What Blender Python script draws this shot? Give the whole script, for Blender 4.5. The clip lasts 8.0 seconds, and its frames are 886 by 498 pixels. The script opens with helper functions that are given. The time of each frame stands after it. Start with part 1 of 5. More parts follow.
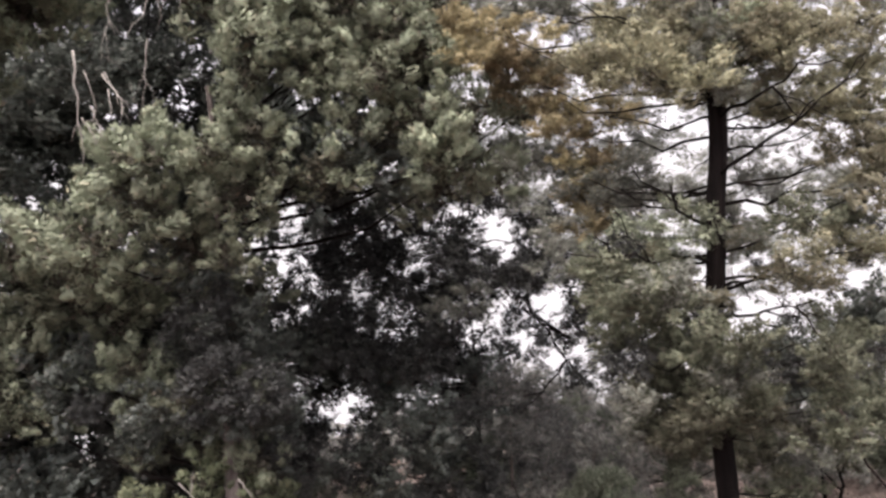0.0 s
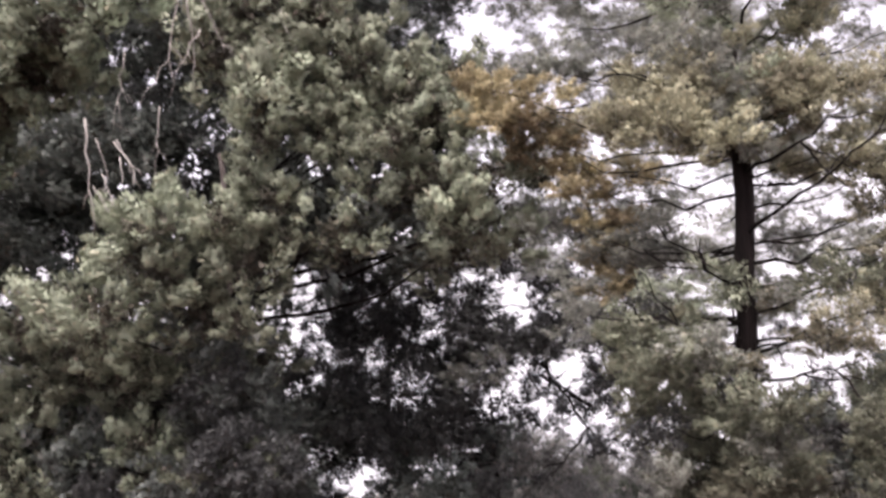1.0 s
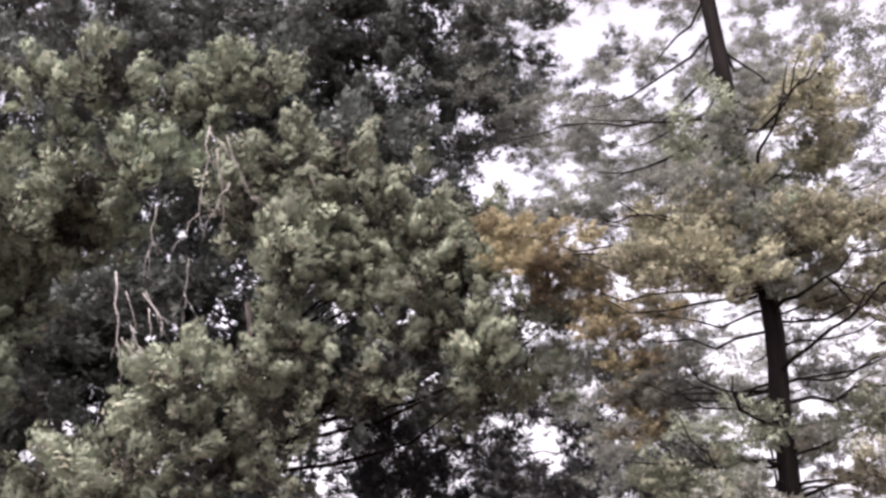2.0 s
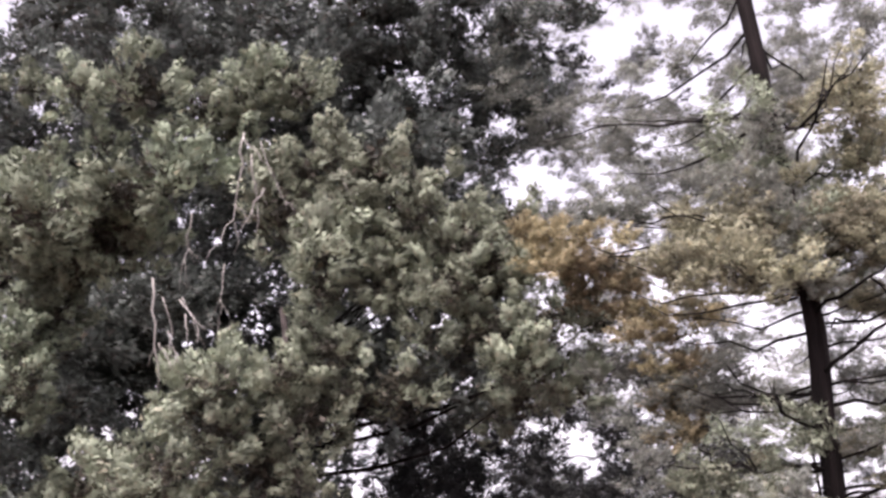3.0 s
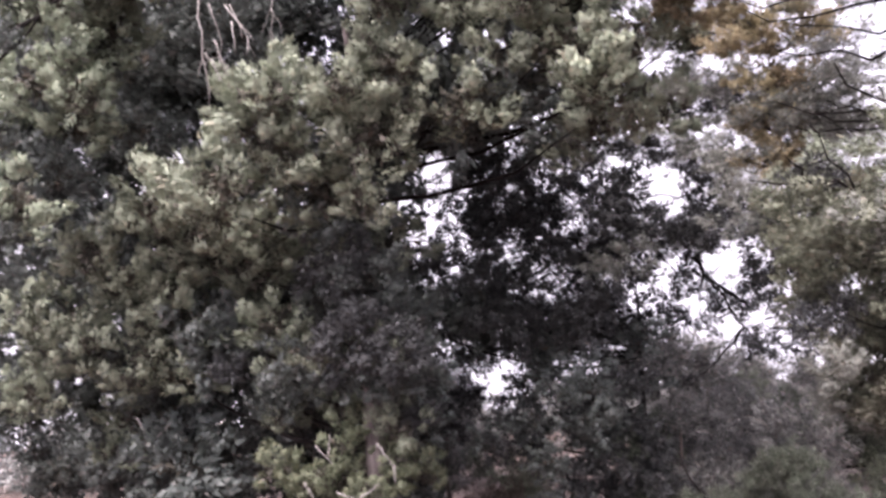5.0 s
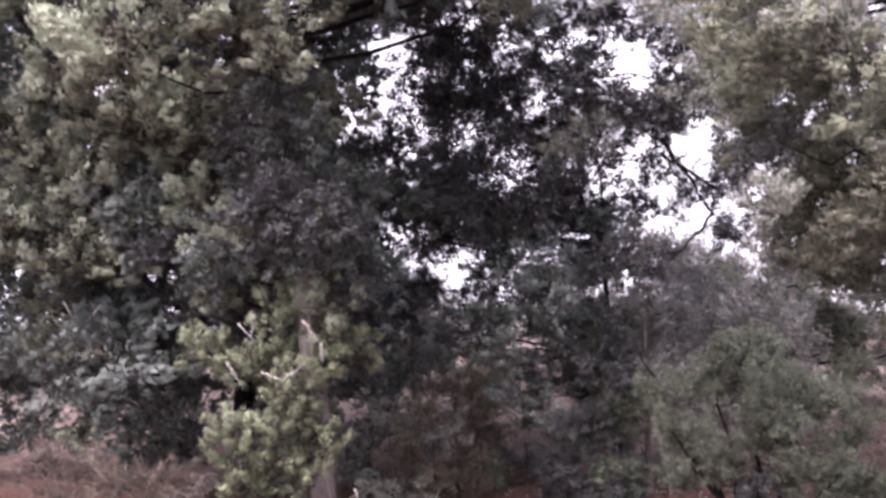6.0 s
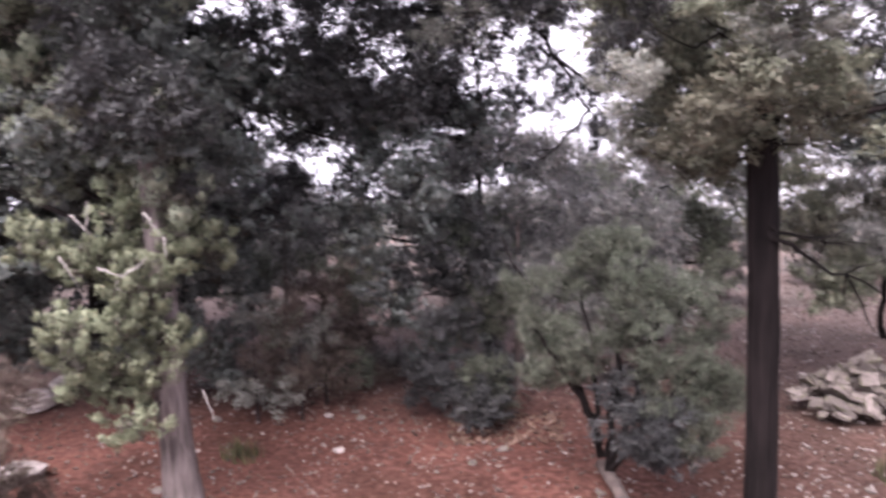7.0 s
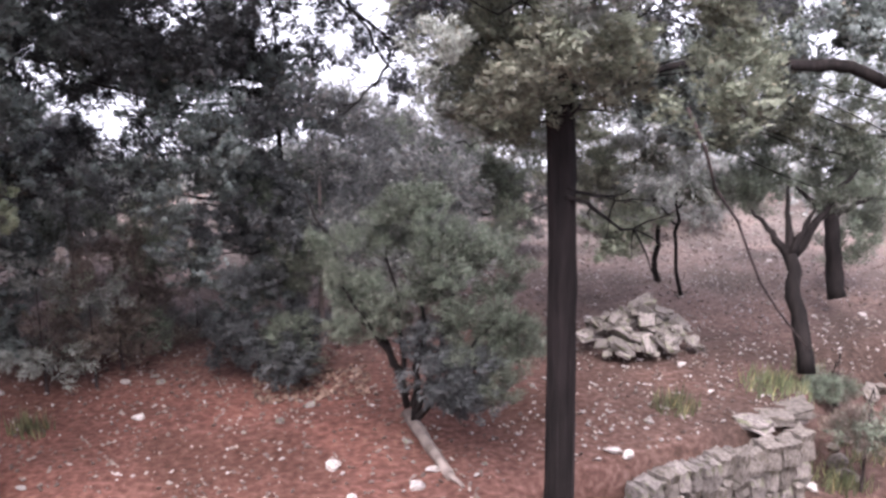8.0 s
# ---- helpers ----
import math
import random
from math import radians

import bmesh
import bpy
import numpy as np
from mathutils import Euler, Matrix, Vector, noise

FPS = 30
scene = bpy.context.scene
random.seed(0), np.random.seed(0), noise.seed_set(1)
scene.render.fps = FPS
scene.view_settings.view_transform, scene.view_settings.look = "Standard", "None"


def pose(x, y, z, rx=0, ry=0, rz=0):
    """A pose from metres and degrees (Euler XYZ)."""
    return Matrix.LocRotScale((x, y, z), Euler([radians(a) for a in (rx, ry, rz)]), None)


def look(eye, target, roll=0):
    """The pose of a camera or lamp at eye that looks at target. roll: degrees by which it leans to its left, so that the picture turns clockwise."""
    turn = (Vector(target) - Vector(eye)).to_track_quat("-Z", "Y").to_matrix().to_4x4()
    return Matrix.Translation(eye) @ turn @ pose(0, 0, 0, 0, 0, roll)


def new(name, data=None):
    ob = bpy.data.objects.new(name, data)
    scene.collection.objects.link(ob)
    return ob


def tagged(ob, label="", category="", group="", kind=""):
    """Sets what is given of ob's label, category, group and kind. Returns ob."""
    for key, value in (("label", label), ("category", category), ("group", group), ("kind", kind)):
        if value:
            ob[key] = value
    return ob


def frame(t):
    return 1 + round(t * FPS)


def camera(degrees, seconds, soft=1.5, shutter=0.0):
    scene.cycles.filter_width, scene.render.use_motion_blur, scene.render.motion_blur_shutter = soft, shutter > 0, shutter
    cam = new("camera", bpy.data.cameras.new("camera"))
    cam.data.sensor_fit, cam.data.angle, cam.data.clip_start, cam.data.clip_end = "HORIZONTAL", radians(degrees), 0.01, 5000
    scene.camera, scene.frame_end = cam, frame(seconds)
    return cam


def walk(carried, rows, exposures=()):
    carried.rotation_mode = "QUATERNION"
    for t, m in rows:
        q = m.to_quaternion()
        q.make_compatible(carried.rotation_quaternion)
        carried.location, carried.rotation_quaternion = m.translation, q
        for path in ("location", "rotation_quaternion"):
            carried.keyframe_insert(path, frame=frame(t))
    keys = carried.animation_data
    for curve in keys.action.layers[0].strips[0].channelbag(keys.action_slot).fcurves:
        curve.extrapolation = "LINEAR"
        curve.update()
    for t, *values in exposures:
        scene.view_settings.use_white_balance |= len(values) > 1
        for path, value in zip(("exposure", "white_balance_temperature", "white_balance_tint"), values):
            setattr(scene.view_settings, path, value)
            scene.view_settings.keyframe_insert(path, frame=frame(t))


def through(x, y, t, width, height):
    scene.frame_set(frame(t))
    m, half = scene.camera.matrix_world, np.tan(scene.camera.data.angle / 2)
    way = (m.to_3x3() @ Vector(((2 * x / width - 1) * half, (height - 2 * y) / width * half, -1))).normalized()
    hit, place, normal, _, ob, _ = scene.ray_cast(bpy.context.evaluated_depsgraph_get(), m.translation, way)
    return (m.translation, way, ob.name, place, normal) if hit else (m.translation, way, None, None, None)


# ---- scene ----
cam = camera(52.7, 8.0, soft=2.9, shutter=0.3)
PATH = [
    (0, (-0.266, 0.398, 4.665), (-0.224, 2.396, 4.746), -2.9),
    (0.5, (-0.3, 0.552, 4.667), (-0.213, 2.548, 4.759), -3.7),
    (1, (-0.317, 0.606, 4.666), (-0.292, 2.593, 4.897), -3.7),
    (1.5, (-0.324, 0.621, 4.67), (-0.328, 2.577, 5.089), -4.5),
    (2, (-0.32, 0.612, 4.655), (-0.327, 2.534, 5.207), -4.8),
    (2.2, (-0.313, 0.602, 4.648), (-0.337, 2.516, 5.226), -5.0),
    (3.3, (-0.335, 0.67, 4.665), (-0.429, 2.591, 5.215), -4.9),
    (3.5, (-0.311, 0.69, 4.681), (-0.419, 2.622, 5.184), -5.1),
    (4, (-0.274, 0.818, 4.591), (-0.459, 2.771, 4.983), -3.5),
    (4.5, (-0.218, 1.026, 4.531), (-0.553, 2.987, 4.736), -3.4),
    (5, (-0.179, 1.289, 4.427), (-0.506, 3.261, 4.475), -2.9),
    (5.2, (-0.134, 1.387, 4.352), (-0.451, 3.361, 4.367), -2.8),
    (6.3, (0.393, 2.197, 3.822), (0.052, 4.157, 3.621), -2.9),
    (6.5, (0.446, 2.304, 3.804), (0.117, 4.26, 3.546), -2.5),
    (7, (0.458, 2.404, 3.807), (0.36, 4.37, 3.453), -1.3),
    (7.5, (0.378, 2.389, 3.856), (0.633, 4.322, 3.412), -0.0),
    (8, (0.374, 2.392, 3.866), (0.726, 4.305, 3.401), 0.3),
]
EXPOSURES = [(0, 1.54, 7300, 10), (0.5, 1.68, 7200, 14), (1.5, 1.78, 7000, 16), (3.5, 1.84, 6900, 19), (4.5, 1.98, 6900, 20), (5, 2.06, 6750, 21), (6.5, 2.44, 6650, 23), (7, 2.46, 6650, 22), (8, 2.54, 6350, 15)]
walk(cam, [(t, look(eye, target, roll)) for t, eye, target, roll in PATH], EXPOSURES)

# ---- light: an even overcast sky with a weak, wide sun behind the cloud ----
world = bpy.data.worlds.new("overcast_sky")
scene.world = world
world.use_nodes = True
wn, wl = world.node_tree.nodes, world.node_tree.links
sky = wn.new("ShaderNodeTexSky")
sky.sky_type = "NISHITA"
sky.sun_disc = False
sky.sun_elevation, sky.sun_rotation = radians(57), radians(-162)
sky.air_density, sky.dust_density = 1.0, 4.0
coord = wn.new("ShaderNodeTexCoord")
split = wn.new("ShaderNodeSeparateXYZ")
lift = wn.new("ShaderNodeMath")
lift.operation = "MAXIMUM"
lift.inputs[1].default_value = 0.12
join = wn.new("ShaderNodeCombineXYZ")
wl.new(coord.outputs["Generated"], split.inputs["Vector"])
wl.new(split.outputs["X"], join.inputs["X"])
wl.new(split.outputs["Y"], join.inputs["Y"])
wl.new(split.outputs["Z"], lift.inputs[0])
wl.new(lift.outputs["Value"], join.inputs["Z"])
wl.new(join.outputs["Vector"], sky.inputs["Vector"])
cloud = wn.new("ShaderNodeHueSaturation")
cloud.inputs["Saturation"].default_value = 0.22
wl.new(sky.outputs["Color"], cloud.inputs["Color"])
tint = wn.new("ShaderNodeMixRGB")
tint.blend_type = "MULTIPLY"
tint.inputs["Fac"].default_value = 1.0
tint.inputs["Color2"].default_value = (1.0, 0.95, 1.06, 1)
wl.new(cloud.outputs["Color"], tint.inputs["Color1"])
wl.new(tint.outputs["Color"], wn["Background"].inputs["Color"])
wn["Background"].inputs["Strength"].default_value = 0.12
sun_lamp = new("sun", bpy.data.lights.new("sun", "SUN"))
sun_lamp.data.energy, sun_lamp.data.angle, sun_lamp.data.color = 1.9, radians(50), (1.0, 0.97, 0.94)
sun_lamp.matrix_world = look((-5, -7, 27), (0, 8, 3))


# ---- materials ----
def node_material(name):
    m = bpy.data.materials.new(name)
    m.use_nodes = True
    return m, m.node_tree.nodes, m.node_tree.links, m.node_tree.nodes["Principled BSDF"]


def ramp(nodes, stops):
    r = nodes.new("ShaderNodeValToRGB")
    e = r.color_ramp.elements
    while len(e) < len(stops):
        e.new(0.5)
    for el, (pos, col) in zip(e, stops):
        el.position, el.color = pos, (*col, 1)
    return r


def noise_node(nodes, links, scale, detail=6, coord="Object", stretch=None):
    tc = nodes.new("ShaderNodeTexCoord")
    n = nodes.new("ShaderNodeTexNoise")
    n.inputs["Scale"].default_value, n.inputs["Detail"].default_value = scale, detail
    src = tc.outputs[coord]
    if stretch:
        mp = nodes.new("ShaderNodeMapping")
        mp.inputs["Scale"].default_value = stretch
        links.new(src, mp.inputs["Vector"])
        src = mp.outputs["Vector"]
    links.new(src, n.inputs["Vector"])
    return n


def leaf_material(name, dark, mid, light, odd, shine=0.6, through=0.3):
    """Foliage: each leaflet and each bough has its own tone; some leaflets are dry."""
    m, nodes, links, bsdf = node_material(name)
    geo = nodes.new("ShaderNodeNewGeometry")
    info = nodes.new("ShaderNodeObjectInfo")
    r = ramp(nodes, [(0.0, dark), (0.45, mid), (0.85, light), (1.0, odd)])
    links.new(geo.outputs["Random Per Island"], r.inputs["Fac"])
    hsv = nodes.new("ShaderNodeHueSaturation")
    val = nodes.new("ShaderNodeMapRange")
    val.inputs["To Min"].default_value, val.inputs["To Max"].default_value = 0.72, 1.25
    links.new(info.outputs["Random"], val.inputs["Value"])
    patch = noise_node(nodes, links, 2.6, 2)
    tone = nodes.new("ShaderNodeMapRange")
    tone.inputs["From Min"].default_value, tone.inputs["From Max"].default_value = 0.32, 0.68
    tone.inputs["To Min"].default_value, tone.inputs["To Max"].default_value = 0.6, 1.45
    links.new(patch.outputs["Fac"], tone.inputs["Value"])
    both = nodes.new("ShaderNodeMath")
    both.operation = "MULTIPLY"
    links.new(val.outputs["Result"], both.inputs[0])
    links.new(tone.outputs["Result"], both.inputs[1])
    links.new(both.outputs["Value"], hsv.inputs["Value"])
    hue = nodes.new("ShaderNodeMapRange")
    hue.inputs["To Min"].default_value, hue.inputs["To Max"].default_value = 0.485, 0.512
    links.new(info.outputs["Random"], hue.inputs["Value"])
    links.new(hue.outputs["Result"], hsv.inputs["Hue"])
    links.new(r.outputs["Color"], hsv.inputs["Color"])
    links.new(hsv.outputs["Color"], bsdf.inputs["Base Color"])
    bsdf.inputs["Roughness"].default_value = shine
    bsdf.inputs["Specular IOR Level"].default_value = 0.18
    tr = nodes.new("ShaderNodeBsdfTranslucent")
    links.new(hsv.outputs["Color"], tr.inputs["Color"])
    mix = nodes.new("ShaderNodeMixShader")
    mix.inputs["Fac"].default_value = through
    links.new(bsdf.outputs["BSDF"], mix.inputs[1])
    links.new(tr.outputs["BSDF"], mix.inputs[2])
    links.new(mix.outputs["Shader"], nodes["Material Output"].inputs["Surface"])
    return m


def bark_material(name, dark, light, scale=9.0, bump=0.6, pale_side=None):
    m, nodes, links, bsdf = node_material(name)
    n = noise_node(nodes, links, scale, 8, stretch=(1.0, 1.0, 0.16))
    n2 = noise_node(nodes, links, 1.7, 3)
    mixv = nodes.new("ShaderNodeMath")
    mixv.operation = "MULTIPLY_ADD"
    mixv.inputs[1].default_value = 0.65
    add = nodes.new("ShaderNodeMath")
    add.operation = "MULTIPLY"
    add.inputs[1].default_value = 0.4
    links.new(n2.outputs["Fac"], add.inputs[0])
    links.new(n.outputs["Fac"], mixv.inputs[0])
    links.new(add.outputs["Value"], mixv.inputs[2])
    r = ramp(nodes, [(0.36, dark), (0.68, light)])
    links.new(mixv.outputs["Value"], r.inputs["Fac"])
    links.new(r.outputs["Color"], bsdf.inputs["Base Color"])
    if pale_side:
        # paler towards one side (+x), broken up by the fissures
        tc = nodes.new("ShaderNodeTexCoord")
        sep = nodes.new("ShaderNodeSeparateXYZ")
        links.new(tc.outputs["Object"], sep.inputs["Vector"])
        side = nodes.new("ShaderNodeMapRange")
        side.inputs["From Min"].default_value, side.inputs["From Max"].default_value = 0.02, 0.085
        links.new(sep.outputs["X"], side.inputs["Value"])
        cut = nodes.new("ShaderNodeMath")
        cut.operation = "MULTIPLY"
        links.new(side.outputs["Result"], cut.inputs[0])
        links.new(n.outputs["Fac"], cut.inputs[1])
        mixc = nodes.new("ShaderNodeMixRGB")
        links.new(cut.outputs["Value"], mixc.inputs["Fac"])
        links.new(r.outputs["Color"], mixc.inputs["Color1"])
        mixc.inputs["Color2"].default_value = (*pale_side, 1)
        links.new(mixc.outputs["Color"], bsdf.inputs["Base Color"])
    b = nodes.new("ShaderNodeBump")
    b.inputs["Strength"].default_value, b.inputs["Distance"].default_value = bump, 0.02
    links.new(n.outputs["Fac"], b.inputs["Height"])
    links.new(b.outputs["Normal"], bsdf.inputs["Normal"])
    bsdf.inputs["Roughness"].default_value = 0.9
    bsdf.inputs["Specular IOR Level"].default_value = 0.1
    return m


def stone_material(name, dark, light, moss=(0.12, 0.12, 0.08)):
    m, nodes, links, bsdf = node_material(name)
    info = nodes.new("ShaderNodeObjectInfo")
    n = noise_node(nodes, links, 6.0, 8)
    r = ramp(nodes, [(0.3, dark), (0.52, light), (0.78, tuple(min(1.0, c * 1.25) for c in light))])
    links.new(n.outputs["Fac"], r.inputs["Fac"])
    spots = noise_node(nodes, links, 2.2, 4)
    sr = ramp(nodes, [(0.52, (0, 0, 0)), (0.66, (1, 1, 1))])
    links.new(spots.outputs["Fac"], sr.inputs["Fac"])
    mx = nodes.new("ShaderNodeMixRGB")
    links.new(sr.outputs["Color"], mx.inputs["Fac"])
    links.new(r.outputs["Color"], mx.inputs["Color1"])
    mx.inputs["Color2"].default_value = (*moss, 1)
    hsv = nodes.new("ShaderNodeHueSaturation")
    val = nodes.new("ShaderNodeMapRange")
    val.inputs["To Min"].default_value, val.inputs["To Max"].default_value = 0.7, 1.25
    links.new(info.outputs["Random"], val.inputs["Value"])
    links.new(val.outputs["Result"], hsv.inputs["Value"])
    links.new(mx.outputs["Color"], hsv.inputs["Color"])
    links.new(hsv.outputs["Color"], bsdf.inputs["Base Color"])
    b = nodes.new("ShaderNodeBump")
    b.inputs["Strength"].default_value, b.inputs["Distance"].default_value = 0.7, 0.02
    links.new(n.outputs["Fac"], b.inputs["Height"])
    links.new(b.outputs["Normal"], bsdf.inputs["Normal"])
    bsdf.inputs["Roughness"].default_value = 0.92
    bsdf.inputs["Specular IOR Level"].default_value = 0.15
    return m


def soil_material():
    """Red clay soil that turns to a paler, stony pink-grey ground past the wall."""
    m, nodes, links, bsdf = node_material("red_soil")
    fine = noise_node(nodes, links, 14.0, 10)
    broad = noise_node(nodes, links, 0.55, 5)
    red = ramp(nodes, [(0.3, (0.048, 0.02, 0.016)), (0.5, (0.088, 0.04, 0.032)), (0.72, (0.138, 0.071, 0.058))])
    grey = ramp(nodes, [(0.3, (0.028, 0.0165, 0.0132)), (0.5, (0.055, 0.033, 0.0275)), (0.7, (0.094, 0.062, 0.054))])
    links.new(fine.outputs["Fac"], red.inputs["Fac"])
    links.new(fine.outputs["Fac"], grey.inputs["Fac"])
    tc = nodes.new("ShaderNodeTexCoord")
    sep = nodes.new("ShaderNodeSeparateXYZ")
    links.new(tc.outputs["Object"], sep.inputs["Vector"])
    # the paler ground lies past x = 3 and past y = 14
    far = nodes.new("ShaderNodeMath")
    far.operation = "MULTIPLY_ADD"
    far.inputs[1].default_value, far.inputs[2].default_value = 0.8, -8.6
    links.new(sep.outputs["Y"], far.inputs[0])
    mx = nodes.new("ShaderNodeMath")
    mx.operation = "MAXIMUM"
    links.new(sep.outputs["X"], mx.inputs[0])
    links.new(far.outputs["Value"], mx.inputs[1])
    wob = nodes.new("ShaderNodeMath")
    wob.operation = "MULTIPLY_ADD"
    wob.inputs[1].default_value = 5.0
    links.new(broad.outputs["Fac"], wob.inputs[0])
    links.new(mx.outputs["Value"], wob.inputs[2])
    rng = nodes.new("ShaderNodeMapRange")
    rng.inputs["From Min"].default_value, rng.inputs["From Max"].default_value = 3.6, 6.8
    links.new(wob.outputs["Value"], rng.inputs["Value"])
    mix = nodes.new("ShaderNodeMixRGB")
    links.new(rng.outputs["Result"], mix.inputs["Fac"])
    links.new(red.outputs["Color"], mix.inputs["Color1"])
    links.new(grey.outputs["Color"], mix.inputs["Color2"])
    # third tone, paler with distance from y = 12 to 19
    far_tone = nodes.new("ShaderNodeMapRange")
    far_tone.inputs["From Min"].default_value, far_tone.inputs["From Max"].default_value = 12.2, 19.0
    links.new(sep.outputs["Y"], far_tone.inputs["Value"])
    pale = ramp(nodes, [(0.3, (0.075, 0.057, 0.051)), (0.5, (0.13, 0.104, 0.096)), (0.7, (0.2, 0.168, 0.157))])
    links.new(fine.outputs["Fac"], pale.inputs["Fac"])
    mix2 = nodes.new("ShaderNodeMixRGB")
    links.new(far_tone.outputs["Result"], mix2.inputs["Fac"])
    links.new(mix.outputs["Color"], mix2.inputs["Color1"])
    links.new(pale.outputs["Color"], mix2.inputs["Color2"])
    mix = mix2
    patch = ramp(nodes, [(0.38, (0.6, 0.62, 0.6)), (0.5, (0.9, 0.9, 0.9)), (0.62, (1.2, 1.15, 1.12))])
    links.new(broad.outputs["Fac"], patch.inputs["Fac"])
    mul = nodes.new("ShaderNodeMixRGB")
    mul.blend_type = "MULTIPLY"
    mul.inputs["Fac"].default_value = 1.0
    links.new(mix.outputs["Color"], mul.inputs["Color1"])
    links.new(patch.outputs["Color"], mul.inputs["Color2"])
    links.new(mul.outputs["Color"], bsdf.inputs["Base Color"])
    b = nodes.new("ShaderNodeBump")
    b.inputs["Strength"].default_value, b.inputs["Distance"].default_value = 0.8, 0.03
    links.new(fine.outputs["Fac"], b.inputs["Height"])
    links.new(b.outputs["Normal"], bsdf.inputs["Normal"])
    bsdf.inputs["Roughness"].default_value = 0.95
    bsdf.inputs["Specular IOR Level"].default_value = 0.12
    return m


LEAF_LEFT = leaf_material("cypress_leaf", (0.19, 0.22, 0.16), (0.212, 0.245, 0.18), (0.235, 0.27, 0.2), (0.24, 0.23, 0.166), through=0.2)
LEAF_MID = leaf_material("cypress_leaf_grey", (0.19, 0.215, 0.16), (0.212, 0.238, 0.178), (0.235, 0.26, 0.197), (0.232, 0.22, 0.165), through=0.2)
LEAF_FRESH = leaf_material("cypress_leaf_fresh", (0.12, 0.138, 0.09), (0.15, 0.17, 0.112), (0.18, 0.2, 0.136), (0.19, 0.182, 0.12), through=0.2)
LEAF_YELLOW = leaf_material("cypress_leaf_yellow", (0.185, 0.182, 0.132), (0.245, 0.24, 0.175), (0.3, 0.292, 0.215), (0.3, 0.262, 0.18), through=0.36)
LEAF_ORANGE = leaf_material("dying_leaf", (0.22, 0.19, 0.12), (0.29, 0.252, 0.16), (0.36, 0.315, 0.205), (0.31, 0.25, 0.155), through=0.4)
# near-black leaves: deep shade of hollows and backlit boughs, put into the colour
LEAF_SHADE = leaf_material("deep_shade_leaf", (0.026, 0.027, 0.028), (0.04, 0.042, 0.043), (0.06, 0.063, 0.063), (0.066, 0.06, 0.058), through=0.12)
# dead brown inner leaves, with the shade of the gaps in their colour
LEAF_INNER_SHADE = leaf_material("inner_dead_shade_leaf", (0.03, 0.03, 0.024), (0.05, 0.048, 0.038), (0.08, 0.075, 0.06), (0.09, 0.075, 0.06), through=0.05)
# pale because the haze of distance is put into the leaf colour
LEAF_HAZE = leaf_material("hazed_far_scrub_leaf", (0.14, 0.145, 0.14), (0.2, 0.204, 0.196), (0.27, 0.27, 0.26), (0.27, 0.245, 0.23))
LEAF_GREY = leaf_material("thin_grey_leaf", (0.14, 0.148, 0.13), (0.2, 0.21, 0.188), (0.27, 0.28, 0.252), (0.24, 0.22, 0.185), through=0.45)
# leaf colour darkened for shade: trees behind and lower cypress boughs
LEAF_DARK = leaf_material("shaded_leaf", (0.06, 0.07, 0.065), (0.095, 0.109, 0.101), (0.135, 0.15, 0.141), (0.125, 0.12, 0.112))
LEAF_BLUE = leaf_material("blue_green_leaf", (0.085, 0.1, 0.094), (0.125, 0.145, 0.135), (0.17, 0.19, 0.178), (0.15, 0.145, 0.132))
LEAF_SOFT = leaf_material("soft_grey_green_leaf", (0.092, 0.1, 0.073), (0.125, 0.136, 0.1), (0.165, 0.176, 0.132), (0.165, 0.152, 0.112), through=0.3)
LEAF_MUTED = leaf_material("faded_leaf", (0.095, 0.098, 0.073), (0.13, 0.132, 0.1), (0.17, 0.17, 0.13), (0.165, 0.145, 0.105), through=0.3)
LEAF_OLIVE = leaf_material("olive_leaf", (0.05, 0.059, 0.043), (0.086, 0.1, 0.074), (0.135, 0.15, 0.116), (0.17, 0.163, 0.135), shine=0.45)
LEAF_PALE = leaf_material("pale_scrub_leaf", (0.1, 0.103, 0.097), (0.16, 0.163, 0.153), (0.23, 0.23, 0.22), (0.25, 0.215, 0.195))
LEAF_BROWN = leaf_material("dry_undergrowth", (0.055, 0.042, 0.036), (0.1, 0.078, 0.066), (0.15, 0.123, 0.105), (0.115, 0.12, 0.08))
LEAF_DRY = leaf_material("dry_litter", (0.06, 0.043, 0.036), (0.1, 0.074, 0.064), (0.15, 0.12, 0.106), (0.2, 0.17, 0.152), through=0.05)
LEAF_DRIFT = leaf_material("fallen_leaf", (0.05, 0.03, 0.024), (0.1, 0.06, 0.045), (0.15, 0.1, 0.075), (0.2, 0.15, 0.12), through=0.05)
LEAF_GRASS = leaf_material("grass_blade", (0.055, 0.065, 0.035), (0.1, 0.112, 0.06), (0.16, 0.16, 0.09), (0.3, 0.26, 0.13))
BARK = bark_material("cypress_bark", (0.009, 0.007, 0.007), (0.05, 0.037, 0.036), 26.0, 1.0)
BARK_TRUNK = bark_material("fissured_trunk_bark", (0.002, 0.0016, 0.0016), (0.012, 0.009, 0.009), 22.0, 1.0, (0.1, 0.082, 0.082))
BARK_BROWN = bark_material("grey_brown_bark", (0.045, 0.038, 0.037), (0.2, 0.17, 0.165), 18.0, 0.9)
BARK_GREY = bark_material("pale_bark", (0.06, 0.047, 0.042), (0.2, 0.165, 0.15), 7.0)
BARK_DARK = bark_material("dark_bark", (0.003, 0.0025, 0.0025), (0.014, 0.011, 0.0105), 16.0)
DEADWOOD = bark_material("bleached_deadwood", (0.16, 0.15, 0.142), (0.34, 0.325, 0.31), 20.0, 0.3)
STONE = stone_material("limestone", (0.045, 0.037, 0.034), (0.15, 0.13, 0.122))
